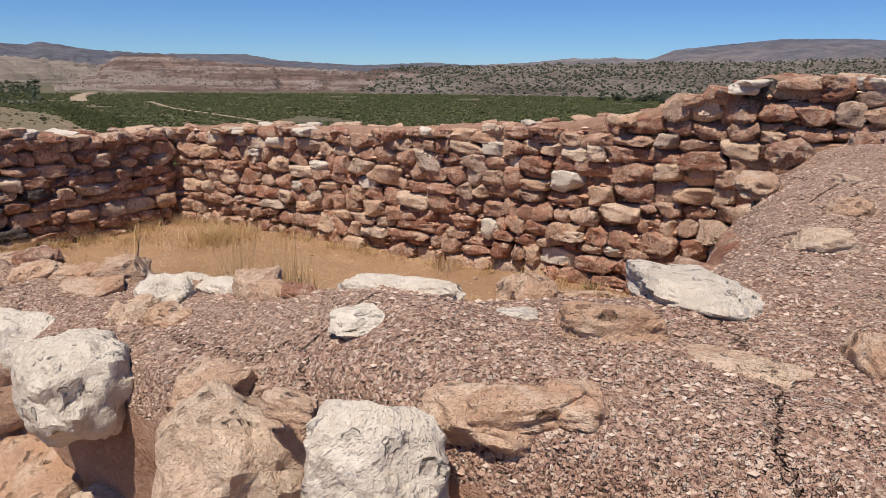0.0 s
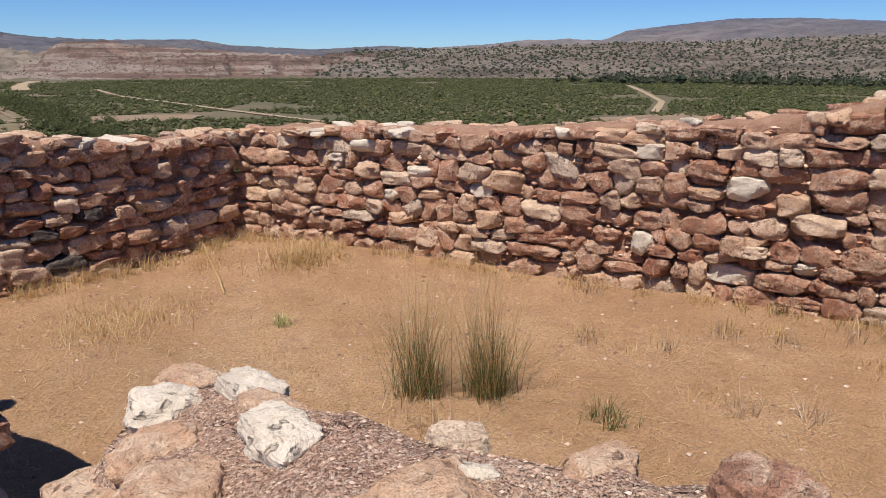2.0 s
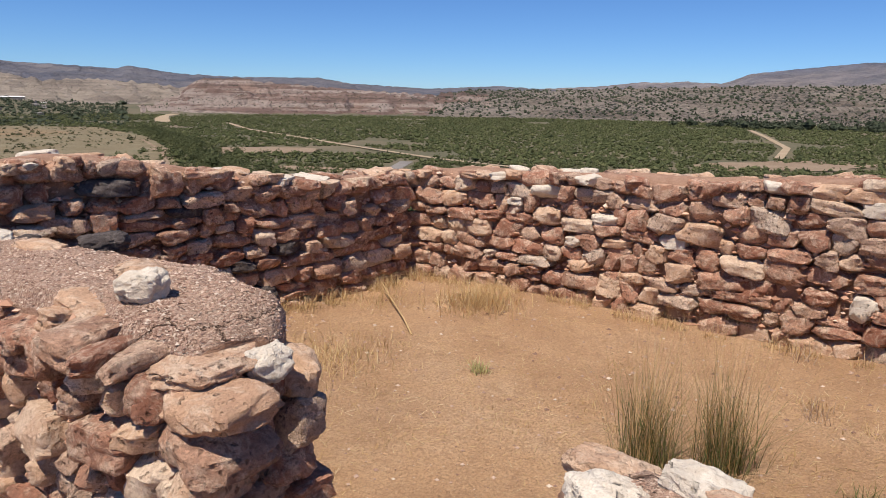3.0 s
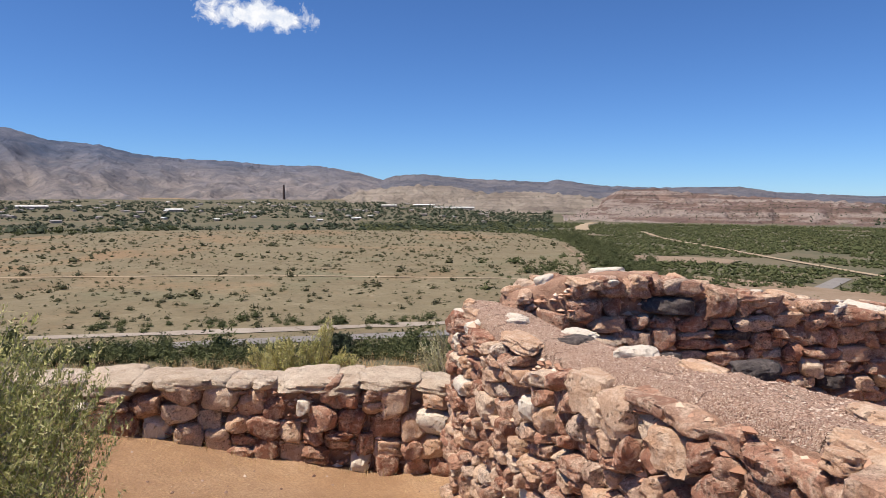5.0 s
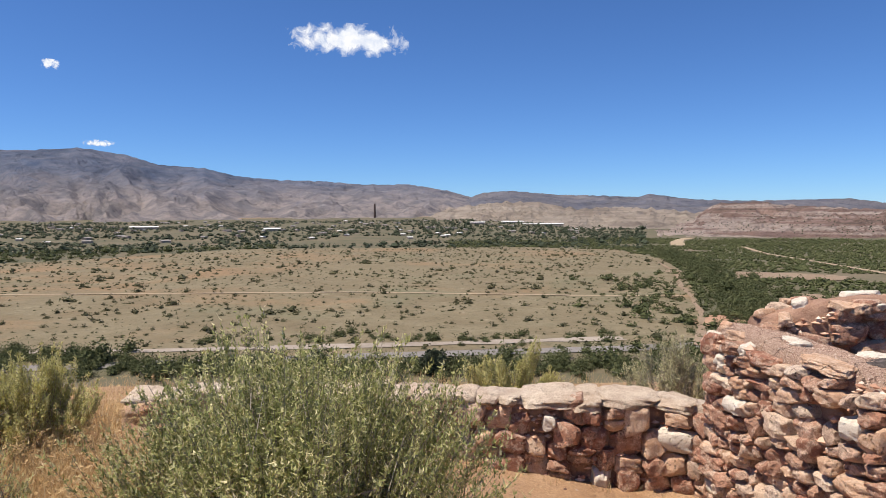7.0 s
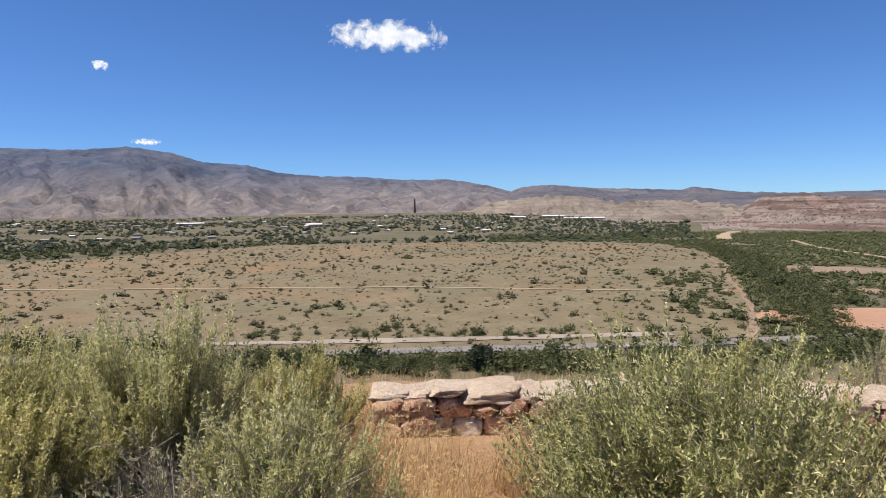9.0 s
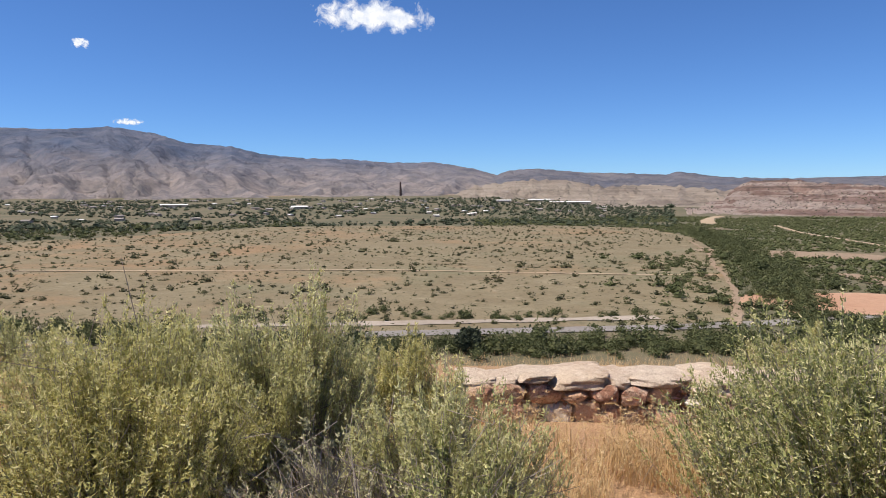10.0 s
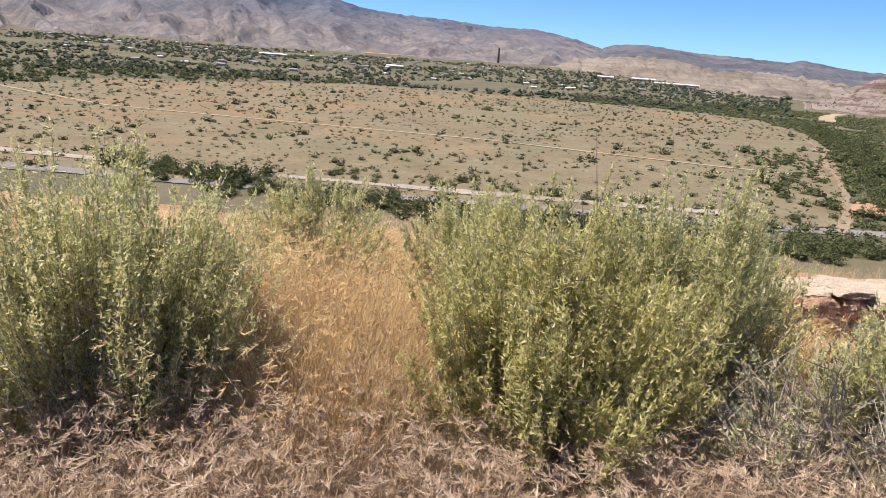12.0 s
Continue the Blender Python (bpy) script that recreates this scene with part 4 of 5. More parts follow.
face_stones(wall_stub, [(x, y, z) for x, y, z in PFACE], None, SUNNY, seed=21, course=(0.055, 0.10), wide=(0.06, 0.155), proud=0.05, flip=-1, gap=0.016, big=0.5, special=(
    (1.72, 1.26, 0.20, 0.16, "buff_stone"), (1.48, 1.24, 0.17, 0.17, "buff_stone"), (2.20, 1.06, 0.13, 0.12, "white_limestone"), (2.50, 0.86, 0.12, 0.14, "red_stone"),
    (1.15, 1.22, 0.20, 0.13, "buff_stone"), (0.62, 1.10, 0.20, 0.12, "buff_stone"), (0.95, 0.90, 0.19, 0.13, "buff_stone"), (2.75, 0.92, 0.20, 0.14, "buff_stone"), (0.30, 1.18, 0.20, 0.11, "red_stone")))
face_stones(wall_stub, [(-0.915, 2.935, 1.33), (-0.735, 3.19, 1.33)], None, (("red_stone", 5), ("buff_stone", 3), ("dark_stone", 0.5)), seed=77, course=(0.07, 0.11), wide=(0.09, 0.15), proud=0.035, deep=0.16, gap=0.012)
face_stones(wall_stub, [(-4.08, 4.52, 1.30), (-3.92, 4.95, 1.30)], None, SUNNY, seed=25, wide=(0.08, 0.2), flip=-1, proud=0.05)
chinking(wall_stub, PFACE[1:], 1500, -1, 800)
for x, y, z, a, b, c, kind, turn in ((-1.15, 3.17, 1.49, 0.12, 0.10, 0.08, "white_limestone", 20), (-2.40, 3.96, 1.35, 0.19, 0.15, 0.11, "white_limestone", 30), (-2.28, 4.03, 1.35, 0.11, 0.08, 0.07, "dark_stone", 60), (-2.95, 4.33, 1.33, 0.26, 0.13, 0.05, "white_limestone", 155), (-2.85, 4.15, 1.32, 0.20, 0.16, 0.08, "dark_stone", 20), (-3.05, 3.98, 1.32, 0.34, 0.17, 0.06, "buff_stone", 150), (-3.45, 4.42, 1.34, 0.15, 0.11, 0.05, "white_limestone", 10), (-3.36, 4.32, 1.34, 0.13, 0.10, 0.06, "white_limestone", 80), (-4.0, 4.60, 1.34, 0.09, 0.07, 0.08, "buff_stone", 0), (-1.75, 3.60, 1.385, 0.22, 0.14, 0.06, "buff_stone", 160), (-1.35, 3.45, 1.44, 0.22, 0.14, 0.06, "buff_stone", 130), (-2.05, 3.85, 1.38, 0.24, 0.14, 0.07, "buff_stone", 165), (-1.9, 4.0, 1.38, 0.18, 0.12, 0.08, "dark_stone", 40), (-1.30, 3.18, 1.42, 0.24, 0.13, 0.07, "buff_stone", 155), (-3.8, 4.45, 1.32, 0.18, 0.12, 0.06, "buff_stone", 0), (-0.92, 3.04, 1.36, 0.24, 0.18, 0.06, "buff_stone", 60), (-0.79, 3.10, 1.355, 0.10, 0.09, 0.08, "white_limestone", 40), (-0.98, 3.27, 1.40, 0.24, 0.16, 0.06, "red_stone", 45), (-4.06, 4.58, 1.28, 0.16, 0.12, 0.06, "white_limestone", 120)):
    put_stone(wall_stub, HERO[kind][int(abs(x * 37)) % 6], (x, y, z), (a, b, c), turn, (5 * math.sin(x * 9), 5 * math.cos(y * 7)))

# low wall at the hill's edge
LOWF = [(-4.25, 4.78, 0.69), (-4.57, 4.70, 0.70), (-5.12, 4.05, 0.71), (-5.58, 3.58, 0.73), (-6.09, 2.86, 0.75), (-6.56, 2.27, 0.76), (-6.85, 1.88, 0.76), (-7.12, 1.50, 0.75)]
LOWB = [(-4.30, 5.15), (-4.82, 5.02), (-5.42, 4.40), (-5.92, 3.80), (-6.44, 3.15), (-6.90, 2.50), (-7.18, 2.12), (-7.40, 1.74)]
low_sections = [(a[0], a[1], b[0], b[1], a[2] - 0.04) for a, b in zip(LOWF, LOWB)]
wall_low = core("wall_low", low_sections, None, MORTAR, "low retaining wall of red stones under a pale flat cap", 0.03, 0.025, PALE)
face_stones(wall_low, [(x, y, z - 0.07) for x, y, z in LOWF], None, (("red_stone", 7), ("buff_stone", 2.5), ("white_limestone", 0.3)), seed=31, course=(0.11, 0.17), wide=(0.12, 0.24), proud=0.06, flip=-1, gap=0.02, special=(
    (0.22, 0.40, 0.30, 0.18, "white_limestone"), (0.20, 0.57, 0.20, 0.11, "buff_stone"), (3.0, 0.45, 0.34, 0.11, "red_stone"), (2.75, 0.56, 0.15, 0.06, "white_limestone"), (1.2, 0.52, 0.1, 0.11, "white_limestone")))
face_stones(wall_low, [(-7.12, 1.50, 0.68), (-7.40, 1.74, 0.68)], None, (("red_stone", 7), ("buff_stone", 2.5)), seed=35, course=(0.11, 0.16), wide=(0.12, 0.2), flip=-1, gap=0.02)
for x, y, z, kind in ((-6.99, 1.74, 0.63, "red_stone"), (-7.13, 1.55, 0.62, "buff_stone"), (-7.27, 1.63, 0.62, "red_stone"), (-7.12, 1.54, 0.48, "red_stone"), (-7.26, 1.62, 0.47, "buff_stone"), (-6.98, 1.73, 0.50, "red_stone")):
    put_stone(wall_low, SETS[kind][int(abs(x * 31)) % 16], (x, y, z), (0.24, 0.24, 0.16), 52 + 40 * (z - 0.5))
chinking(wall_low, [(x, y, z - 0.08) for x, y, z in LOWF], 1000, -1, 450)
r = random.Random(9)
p, total = along([(*a, *b) for a, b in zip(LOWF, LOWB)], 200)
s = 4
while s < 196:
    w = r.uniform(0.16, 0.46)
    j = min(199, int(s + w / total * 100))
    x0, y0, z, x1, y1 = p[j]
    ang = math.degrees(math.atan2(*(p[min(199, j + 2)] - p[max(0, j - 2)])[1::-1]))
    deep = (math.hypot(x1 - x0, y1 - y0) + 0.08) * r.uniform(0.75, 1.0)
    x1, y1 = x0 + (x1 - x0) * 0.8, y0 + (y1 - y0) * 0.8
    put_stone(wall_low, r.choice(SETS["pale_cap"]), ((x0 + x1) / 2 - 0.02 * r.random(), (y0 + y1) / 2, z - 0.045 + r.uniform(-0.015, 0.01)), (w * 1.12, deep, r.uniform(0.07, 0.12)), ang + r.uniform(-8, 8), (r.uniform(-3, 3), r.uniform(-3, 3)))
    s += w / total * 200

# broad gravel-topped wall that the walk passes, turning away along the room's other side
NEAR = [(-0.10, 2.90, -0.13, 2.60, 1.25), (0.0, 2.92, 0.02, 2.50, 1.30), (0.15, 2.78, 0.25, 2.33, 1.35), (0.40, 2.60, 0.48, 2.20, 1.39), (0.68, 2.49, 0.72, 2.10, 1.41), (0.90, 2.42, 0.95, 2.01, 1.42), (1.20, 2.36, 1.20, 1.89, 1.43), (1.40, 2.20, 1.45, 1.76, 1.48), (1.58, 2.0, 1.75, 1.62, 1.545), (1.90, 2.03, 2.30, 1.40, 1.555), (2.03, 2.06, 2.90, 1.45, 1.56), (2.22, 2.45, 3.30, 2.0, 1.57), (2.52, 3.15, 3.70, 2.80, 1.59), (2.97, 3.90, 4.10, 3.60, 1.60), (3.60, 4.75, 4.60, 4.50, 1.62)]
wall_near = core("wall_south", NEAR, None, MORTAR, "broad ruined wall topped with cracked reddish gravel mortar and bedded stones", 0.045, 0.03, GRAVEL, 0.06, 0.015)
face_stones(wall_near, [(a[2], a[3], a[4] - (0.02 if a[2] < 1.1 else 0.13)) for a in NEAR[:10]], None, (("buff_stone", 5), ("white_limestone", 3), ("red_stone", 1)), seed=41, course=(0.10, 0.18), wide=(0.14, 0.26), proud=0.05, deep=0.22, gap=0.02)
face_stones(wall_near, [(-0.10, 2.90, 1.24), (-0.13, 2.60, 1.24)], None, SUNNY, seed=44, flip=1)
face_stones(wall_near, [(a[0], a[1], a[4] - 0.03) for a in NEAR[9:]], None, MIXED, seed=47, course=(0.09, 0.14), wide=(0.13, 0.28), proud=0.03, flip=-1)
ROCKS = (  # x, y, length, depth, height, kind, turn, lift
    (1.22, 1.87, 0.165, 0.13, 0.13, "white_limestone", 140, -0.03), (1.525, 1.675, 0.14, 0.13, 0.15, "buff_stone", 120, -0.045), (1.47, 1.78, 0.07, 0.09, 0.06, "buff_stone", 100, 0), (1.7, 1.575, 0.125, 0.085, 0.10, "white_limestone", 165, -0.03), (1.915, 1.46, 0.105, 0.07, 0.05, "white_limestone", 170, -0.01), (2.06, 1.97, 0.12, 0.27, 0.05, "white_limestone", 8, -0.004),
    (1.66, 1.96, 0.16, 0.05, 0.04, "white_limestone", 172, 0), (1.66, 1.83, 0.11, 0.07, 0.022, "white_limestone", 20, -0.002), (1.82, 1.85, 0.05, 0.05, 0.02, "white_limestone", 0, -0.002), (1.84, 1.96, 0.085, 0.06, 0.06, "buff_stone", 15, 0), (1.92, 1.99, 0.09, 0.05, 0.03, "buff_stone", 170, 0), (1.04, 2.3, 0.1, 0.08, 0.07, "buff_stone", 30, 0.005),
    (1.2, 2.06, 0.075, 0.06, 0.06, "buff_stone", 40, 0.01), (1.79, 1.64, 0.07, 0.1, 0.036, "buff_stone", 70, 0), (1.835, 1.63, 0.05, 0.1, 0.032, "buff_stone", 95, 0), (1.88, 1.635, 0.055, 0.06, 0.03, "buff_stone", 0, 0), (1.93, 1.78, 0.11, 0.08, 0.05, "buff_stone", 170, 0), (2.31, 2.19, 0.1, 0.09, 0.045, "buff_stone", 20, 0),
    (2.05, 1.72, 0.11, 0.06, 0.034, "buff_stone", 160, 0), (1.32, 2.18, 0.16, 0.07, 0.036, "white_limestone", 150, 0), (0.94, 2.29, 0.1, 0.06, 0.034, "buff_stone", 165, 0), (0.97, 2.05, 0.185, 0.12, 0.1, "white_limestone", 165, -0.02), (1.61, 1.64, 0.055, 0.035, 0.024, "buff_stone", 160, 0), (2.5, 2.53, 0.075, 0.08, 0.06, "buff_stone", 60, 0),
    (3.07, 3.73, 0.13, 0.1, 0.08, "red_stone", 50, 0), (2.17, 1.72, 0.04, 0.06, 0.045, "buff_stone", 10, 0), (2.7, 3.4, 0.16, 0.1, 0.08, "red_stone", 50, 0), (2.45, 2.95, 0.15, 0.1, 0.06, "buff_stone", 60, 0), (2.62, 2.82, 0.09, 0.07, 0.04, "buff_stone", 80, 0), (0.71, 2.24, 0.11, 0.1, 0.08, "buff_stone", 70, 0.01),
    (0.815, 2.36, 0.105, 0.07, 0.065, "red_stone", 150, 0.01), (0.865, 2.28, 0.085, 0.06, 0.05, "buff_stone", 10, 0.005), (1.02, 2.23, 0.095, 0.09, 0.045, "buff_stone", 160, 0), (0.83, 2.17, 0.085, 0.06, 0.045, "buff_stone", 20, 0), (0.52, 2.3, 0.06, 0.05, 0.055, "buff_stone", 40, 0.01), (0.61, 2.31, 0.03, 0.03, 0.016, "white_limestone", 0, 0),
    (0.65, 2.45, 0.09, 0.06, 0.045, "buff_stone", 20, 0), (0.59, 2.13, 0.085, 0.08, 0.07, "buff_stone", 155, -0.01), (0.74, 2.06, 0.16, 0.11, 0.11, "white_limestone", 20, -0.03), (1.2, 2.15, 0.11, 0.08, 0.075, "white_limestone", 150, 0.01), (1.21, 2.24, 0.09, 0.05, 0.034, "buff_stone", 160, 0), (1.2, 2.3, 0.09, 0.045, 0.034, "white_limestone", 165, 0),
    (1.28, 2.21, 0.08, 0.05, 0.04, "buff_stone", 150, 0), (1.36, 2.13, 0.075, 0.05, 0.04, "white_limestone", 140, 0), (1.41, 2.08, 0.07, 0.07, 0.065, "buff_stone", 130, 0), (1.45, 2.03, 0.07, 0.05, 0.042, "buff_stone", 135, 0), (1.28, 2.02, 0.06, 0.08, 0.042, "buff_stone", 60, 0), (0.44, 2.37, 0.14, 0.12, 0.05, "buff_stone", 25, 0),
    (1.5, 2, 0.05, 0.04, 0.03, "red_stone", 0, 0), (-0.04, 2.76, 0.12, 0.1, 0.07, "white_limestone", 20, 0), (0.11, 2.77, 0.12, 0.07, 0.05, "white_limestone", 160, 0), (-0.03, 2.87, 0.17, 0.09, 0.06, "buff_stone", 170, 0), (0.32, 2.31, 0.26, 0.15, 0.09, "buff_stone", 165, -0.02), (0.5, 2.42, 0.045, 0.03, 0.016, "white_limestone", 0, 0),
    (0.16, 2.71, 0.12, 0.07, 0.05, "buff_stone", 150, 0), (0, 2.62, 0.12, 0.09, 0.06, "buff_stone", 30, 0), (0.22, 2.56, 0.12, 0.08, 0.05, "white_limestone", 150, 0), (0.1, 2.48, 0.14, 0.1, 0.07, "buff_stone", 15, 0), (0.47, 2.55, 0.08, 0.05, 0.04, "buff_stone", 10, 0),
)
TOP = np.array([v.co for v in wall_near.data.vertices if v.normal.z > 0.6])
for i, (x, y, a, b, c, kind, turn, lift) in enumerate(ROCKS):
    z = TOP[((TOP[:, :2] - (x, y)) ** 2).sum(1).argmin(), 2] + lift - 0.004
    put_stone(wall_near, HERO[kind][i % 6], (x, y, z), (a * 1.08, b * 1.08, c * 1.1), turn, (6 * math.sin(i * 2.1), 6 * math.cos(i * 1.3)), "rock")

# ---- loose pebbles on the gravel tops and the earth ----
def pebbles(name, spots, label):
    verts, faces = [], []
    for i, (x, y, z, s) in enumerate(spots):
        v = OV * (1 + rng.uniform(-0.25, 0.25, (6, 1))) * np.array([s * rng.uniform(0.8, 1.4), s * rng.uniform(0.7, 1.2), s * 0.7])
        verts.append(v + np.array([x, y, z]))
        faces.append(OF + 6 * i)
    return tagged(mesh_object(name, np.concatenate(verts), np.concatenate(faces), PEBBLE), label, "gravel", kind="stuff")


def top_spots(ob, n, smax):
    me = ob.data
    tris = [q for q in me.polygons if q.material_index == 1]
    area = np.array([q.area for q in tris])
    pick = rng.choice(len(tris), n, p=area / area.sum())
    out = []
    for i in pick:
        c = [me.vertices[v].co for v in tris[i].vertices]
        a, b = rng.uniform(0, 1, 2)
        p = (c[0] * (1 - a) + c[1] * a) * (1 - b) + (c[3] * (1 - a) + c[2] * a) * b
        s = 0.0018 + smax * rng.uniform(0, 1) ** 2.5
        out.append((p.x, p.y, p.z + s * 0.15, s))
    return out


pebbles("gravel", top_spots(wall_near, 40000, 0.0026), "fine reddish and pale gravel set in a wall top")
pebbles("gravel", top_spots(wall_stub, 12000, 0.0045), "fine reddish gravel set in a wall top")
spots = []
for _ in range(3600):
    x, y = rng.uniform(-2.6, 3.6), rng.uniform(3.3, 7.4)
    if (x - 0.1) * 0.46 + (y - 7.0) * 0.89 < -0.05:
        spots.append((x, y, ground_z(x, y) + 0.002, 0.003 + 0.012 * rng.uniform(0, 1) ** 4))
for _ in range(700):
    x, y = rng.uniform(-7.0, -1.5), rng.uniform(0.5, 4.6)
    spots.append((x, y, ground_z(x, y) + 0.002, 0.003 + 0.014 * rng.uniform(0, 1) ** 4))
pebbles("pebbles", spots, "small stones scattered over tan earth")


# ---- blades, shoots and leaves ----
def blades(roots, heading, length, lean, width, droop, seg=4):
    """Curved tapering blades as verts and faces. All inputs are arrays with one row a blade."""
    n = len(roots)
    t = np.linspace(0, 1, seg + 1)
    hx, hy = np.cos(heading), np.sin(heading)
    verts = np.zeros((n, 2 * seg + 1, 3))
    for i, s in enumerate(t):
        out = length * (np.sin(lean) * s + droop * s * s)
        up = length * (np.cos(lean) * s - droop * 0.55 * s * s)
        c = roots + np.stack([hx * out, hy * out, up], 1)
        w = width * (1 - s) * 0.5
        side = np.stack([-hy * w, hx * w, np.zeros(n)], 1)
        if i < seg:
            verts[:, 2 * i], verts[:, 2 * i + 1] = c - side, c + side
        else:
            verts[:, 2 * i] = c
    k = 2 * seg + 1
    f = []
    for i in range(seg - 1):
        f += [(2 * i, 2 * i + 1, 2 * i + 3), (2 * i, 2 * i + 3, 2 * i + 2)]
    f.append((2 * seg - 2, 2 * seg - 1, 2 * seg))
    faces = (np.array(f)[None] + (np.arange(n) * k)[:, None, None]).reshape(-1, 3)
    return verts.reshape(-1, 3), faces


def leaves(centre, heading, pitch, length, width):
    """Small pointed leaves."""
    n = len(centre)
    d = np.stack([np.cos(heading) * np.cos(pitch), np.sin(heading) * np.cos(pitch), np.sin(pitch)], 1)
    s = np.stack([-np.sin(heading), np.cos(heading), np.zeros(n)], 1)
    u = np.cross(d, s)
    w = (width / 2)[:, None]
    verts = np.stack([centre - s * w + u * w * 0.4, centre + s * w - u * w * 0.4, centre + d * length[:, None]], 1).reshape(-1, 3)
    faces = np.arange(3 * n).reshape(-1, 3)
    return verts, faces


def shrub(name, x, y, radius, height, material, label, shoots=420, per=46, twigs=160, leaf=0.021, upright=0.75, bare=0.0):
    """A saltbush: woody stems, many leafy upright shoots, and bare twigs."""
    z0 = ground_z(x, y)
    thing = new(name)
    thing.location = (x, y, z0)
    tufts = max(8, shoots // 13)
    ta, tr, th = rng.uniform(0, 2 * math.pi, tufts), np.sqrt(rng.uniform(0, 1, tufts)), rng.uniform(0.76, 1.06, tufts)
    own = rng.integers(0, tufts, shoots)
    px, py = tr[own] * np.cos(ta[own]) + rng.normal(0, 0.065, shoots), tr[own] * np.sin(ta[own]) + rng.normal(0, 0.065, shoots)
    a, rr = np.arctan2(py, px), np.minimum(np.hypot(px, py), 1.08) * radius * 0.93
    lumpy = 1 + 0.22 * np.array([fbm(math.cos(v) * 1.3 + x, math.sin(v) * 1.3 + y, w) for v, w in zip(a, rr)])
    rr = rr * lumpy
    crown = height * np.sqrt(np.clip(1 - (rr / (radius * 1.18)) ** 2, 0.05, 1)) * rng.uniform(0.84, 1.0, shoots) * th[own] * lumpy
    tip = np.stack([rr * np.cos(a), rr * np.sin(a), crown], 1)
    deep = rng.uniform(0.42, 1.0, shoots) ** 0.6
    tip = tip * deep[:, None]
    reach = np.minimum(height * rng.uniform(0.22, 0.42, shoots), tip[:, 2] * 0.9)
    start = tip - np.stack([tip[:, 0] * 0.28, tip[:, 1] * 0.28, reach], 1) + rng.normal(0, 0.03, (shoots, 3))
    # stems from the foot, then the shoots
    root = np.stack([rng.normal(0, 0.06, shoots), rng.normal(0, 0.06, shoots), np.full(shoots, -0.03)], 1)
    sv, sf = [], []

    def stick(p, q, w):
        o = sum(len(v) for v in sv)
        d = q - p
        s = np.cross(d, np.array([0.3, 0.5, 0.81]))
        s = s / (np.linalg.norm(s, axis=1)[:, None] + 1e-6)
        t = np.cross(d, s)
        t = t / (np.linalg.norm(t, axis=1)[:, None] + 1e-6)
        ring = [p + w * s, p - 0.5 * w * s + 0.87 * w * t, p - 0.5 * w * s - 0.87 * w * t, q + 0.5 * w * s, q - 0.25 * w * s + 0.4 * w * t, q - 0.25 * w * s - 0.4 * w * t]
        sv.append(np.stack(ring, 1).reshape(-1, 3))
        f = np.array([(0, 1, 4), (0, 4, 3), (1, 2, 5), (1, 5, 4), (2, 0, 3), (2, 3, 5)])
        sf.append((f[None] + (np.arange(len(p)) * 6)[:, None, None]).reshape(-1, 3) + o)

    stick(root[: shoots // 3], start[: shoots // 3], 0.005)
    stick(start, tip, 0.0016)
    if twigs:
        b = rng.integers(0, shoots, twigs)
        p = start[b] + (tip[b] - start[b]) * rng.uniform(0, 0.7, (twigs, 1))
        stick(p, p + rng.normal(0, 1, (twigs, 3)) * np.array([0.12, 0.12, 0.10]) + np.array([0, 0, 0.05]), 0.0024)
    mesh_object("stem", np.concatenate(sv), np.concatenate(sf), TWIG, parent=thing, label="grey woody stems and twigs")["kind"] = "stuff"
    live = np.arange(shoots)[rng.uniform(0, 1, shoots) >= bare]
    idx = np.repeat(live, int(2.0 * per))
    f = rng.uniform(0.0, 1.04, len(idx)) ** 0.75
    c = start[idx] + (tip[idx] - start[idx]) * f[:, None] * 1.03 + rng.normal(0, 0.009, (len(idx), 3)) * (1.7 - f[:, None])
    out = np.arctan2(tip[idx, 1], tip[idx, 0])
    h = out + rng.normal(0, 1.5, len(idx))
    v, fc = leaves(c, h, rng.normal(upright, 0.5, len(idx)), leaf * rng.uniform(0.6, 1.5, len(idx)), leaf * 0.36 * rng.uniform(0.7, 1.4, len(idx)))
    mesh_object("foliage", v, fc, material, parent=thing)
    return tagged(thing, label, "bush")


def tuft(name, x, y, n, length, material, label, spread=0.05, lean=0.5, width=0.004, droop=0.25, category="grass", z=None):
    root = np.stack([x + rng.normal(0, spread, n), y + rng.normal(0, spread, n), np.zeros(n)], 1)
    root[:, 2] = [(ground_z(a, b) if z is None else z) - 0.01 for a, b, _ in root]
    v, f = blades(root, rng.uniform(0, 2 * math.pi, n), length * rng.uniform(0.45, 1.1, n), np.abs(rng.normal(0, lean, n)), np.full(n, width), droop * rng.uniform(0.2, 1.6, n), 5)
    return tagged(mesh_object(name, v, f, material), label, category)


# ---- plants inside the room ----
for x, y in ((0.24, 4.70), (0.56, 4.70)):
    t = tuft("bunchgrass", x, y, 280, 0.54, BLADE, "green bunchgrass clump with straw-coloured stalks on bare earth", 0.060, 0.42, 0.0034, 0.12)
    t["group"] = "bunchgrass in the room"
    n = 150
    root = np.stack([x + rng.normal(0, 0.045, n), y + rng.normal(0, 0.045, n), np.full(n, ground_z(x, y))], 1)
    v, f = blades(root, rng.uniform(0, 6.3, n), rng.uniform(0.5, 0.95, n), np.abs(rng.normal(0, 0.46, n)), np.full(n, 0.0028), 0.05 * np.ones(n), 6)
    mesh_object("stalk", v, f, STRAW, parent=t, label="thin dry stalks")["kind"] = "stuff"
tuft("weed", 1.08, 4.48, 120, 0.15, BLADE, "small green weed on bare earth", 0.05, 0.7, 0.005)
tuft("weed", -0.65, 5.50, 90, 0.12, SAGE, "small grey-green weed on bare earth", 0.03, 0.6, 0.006)
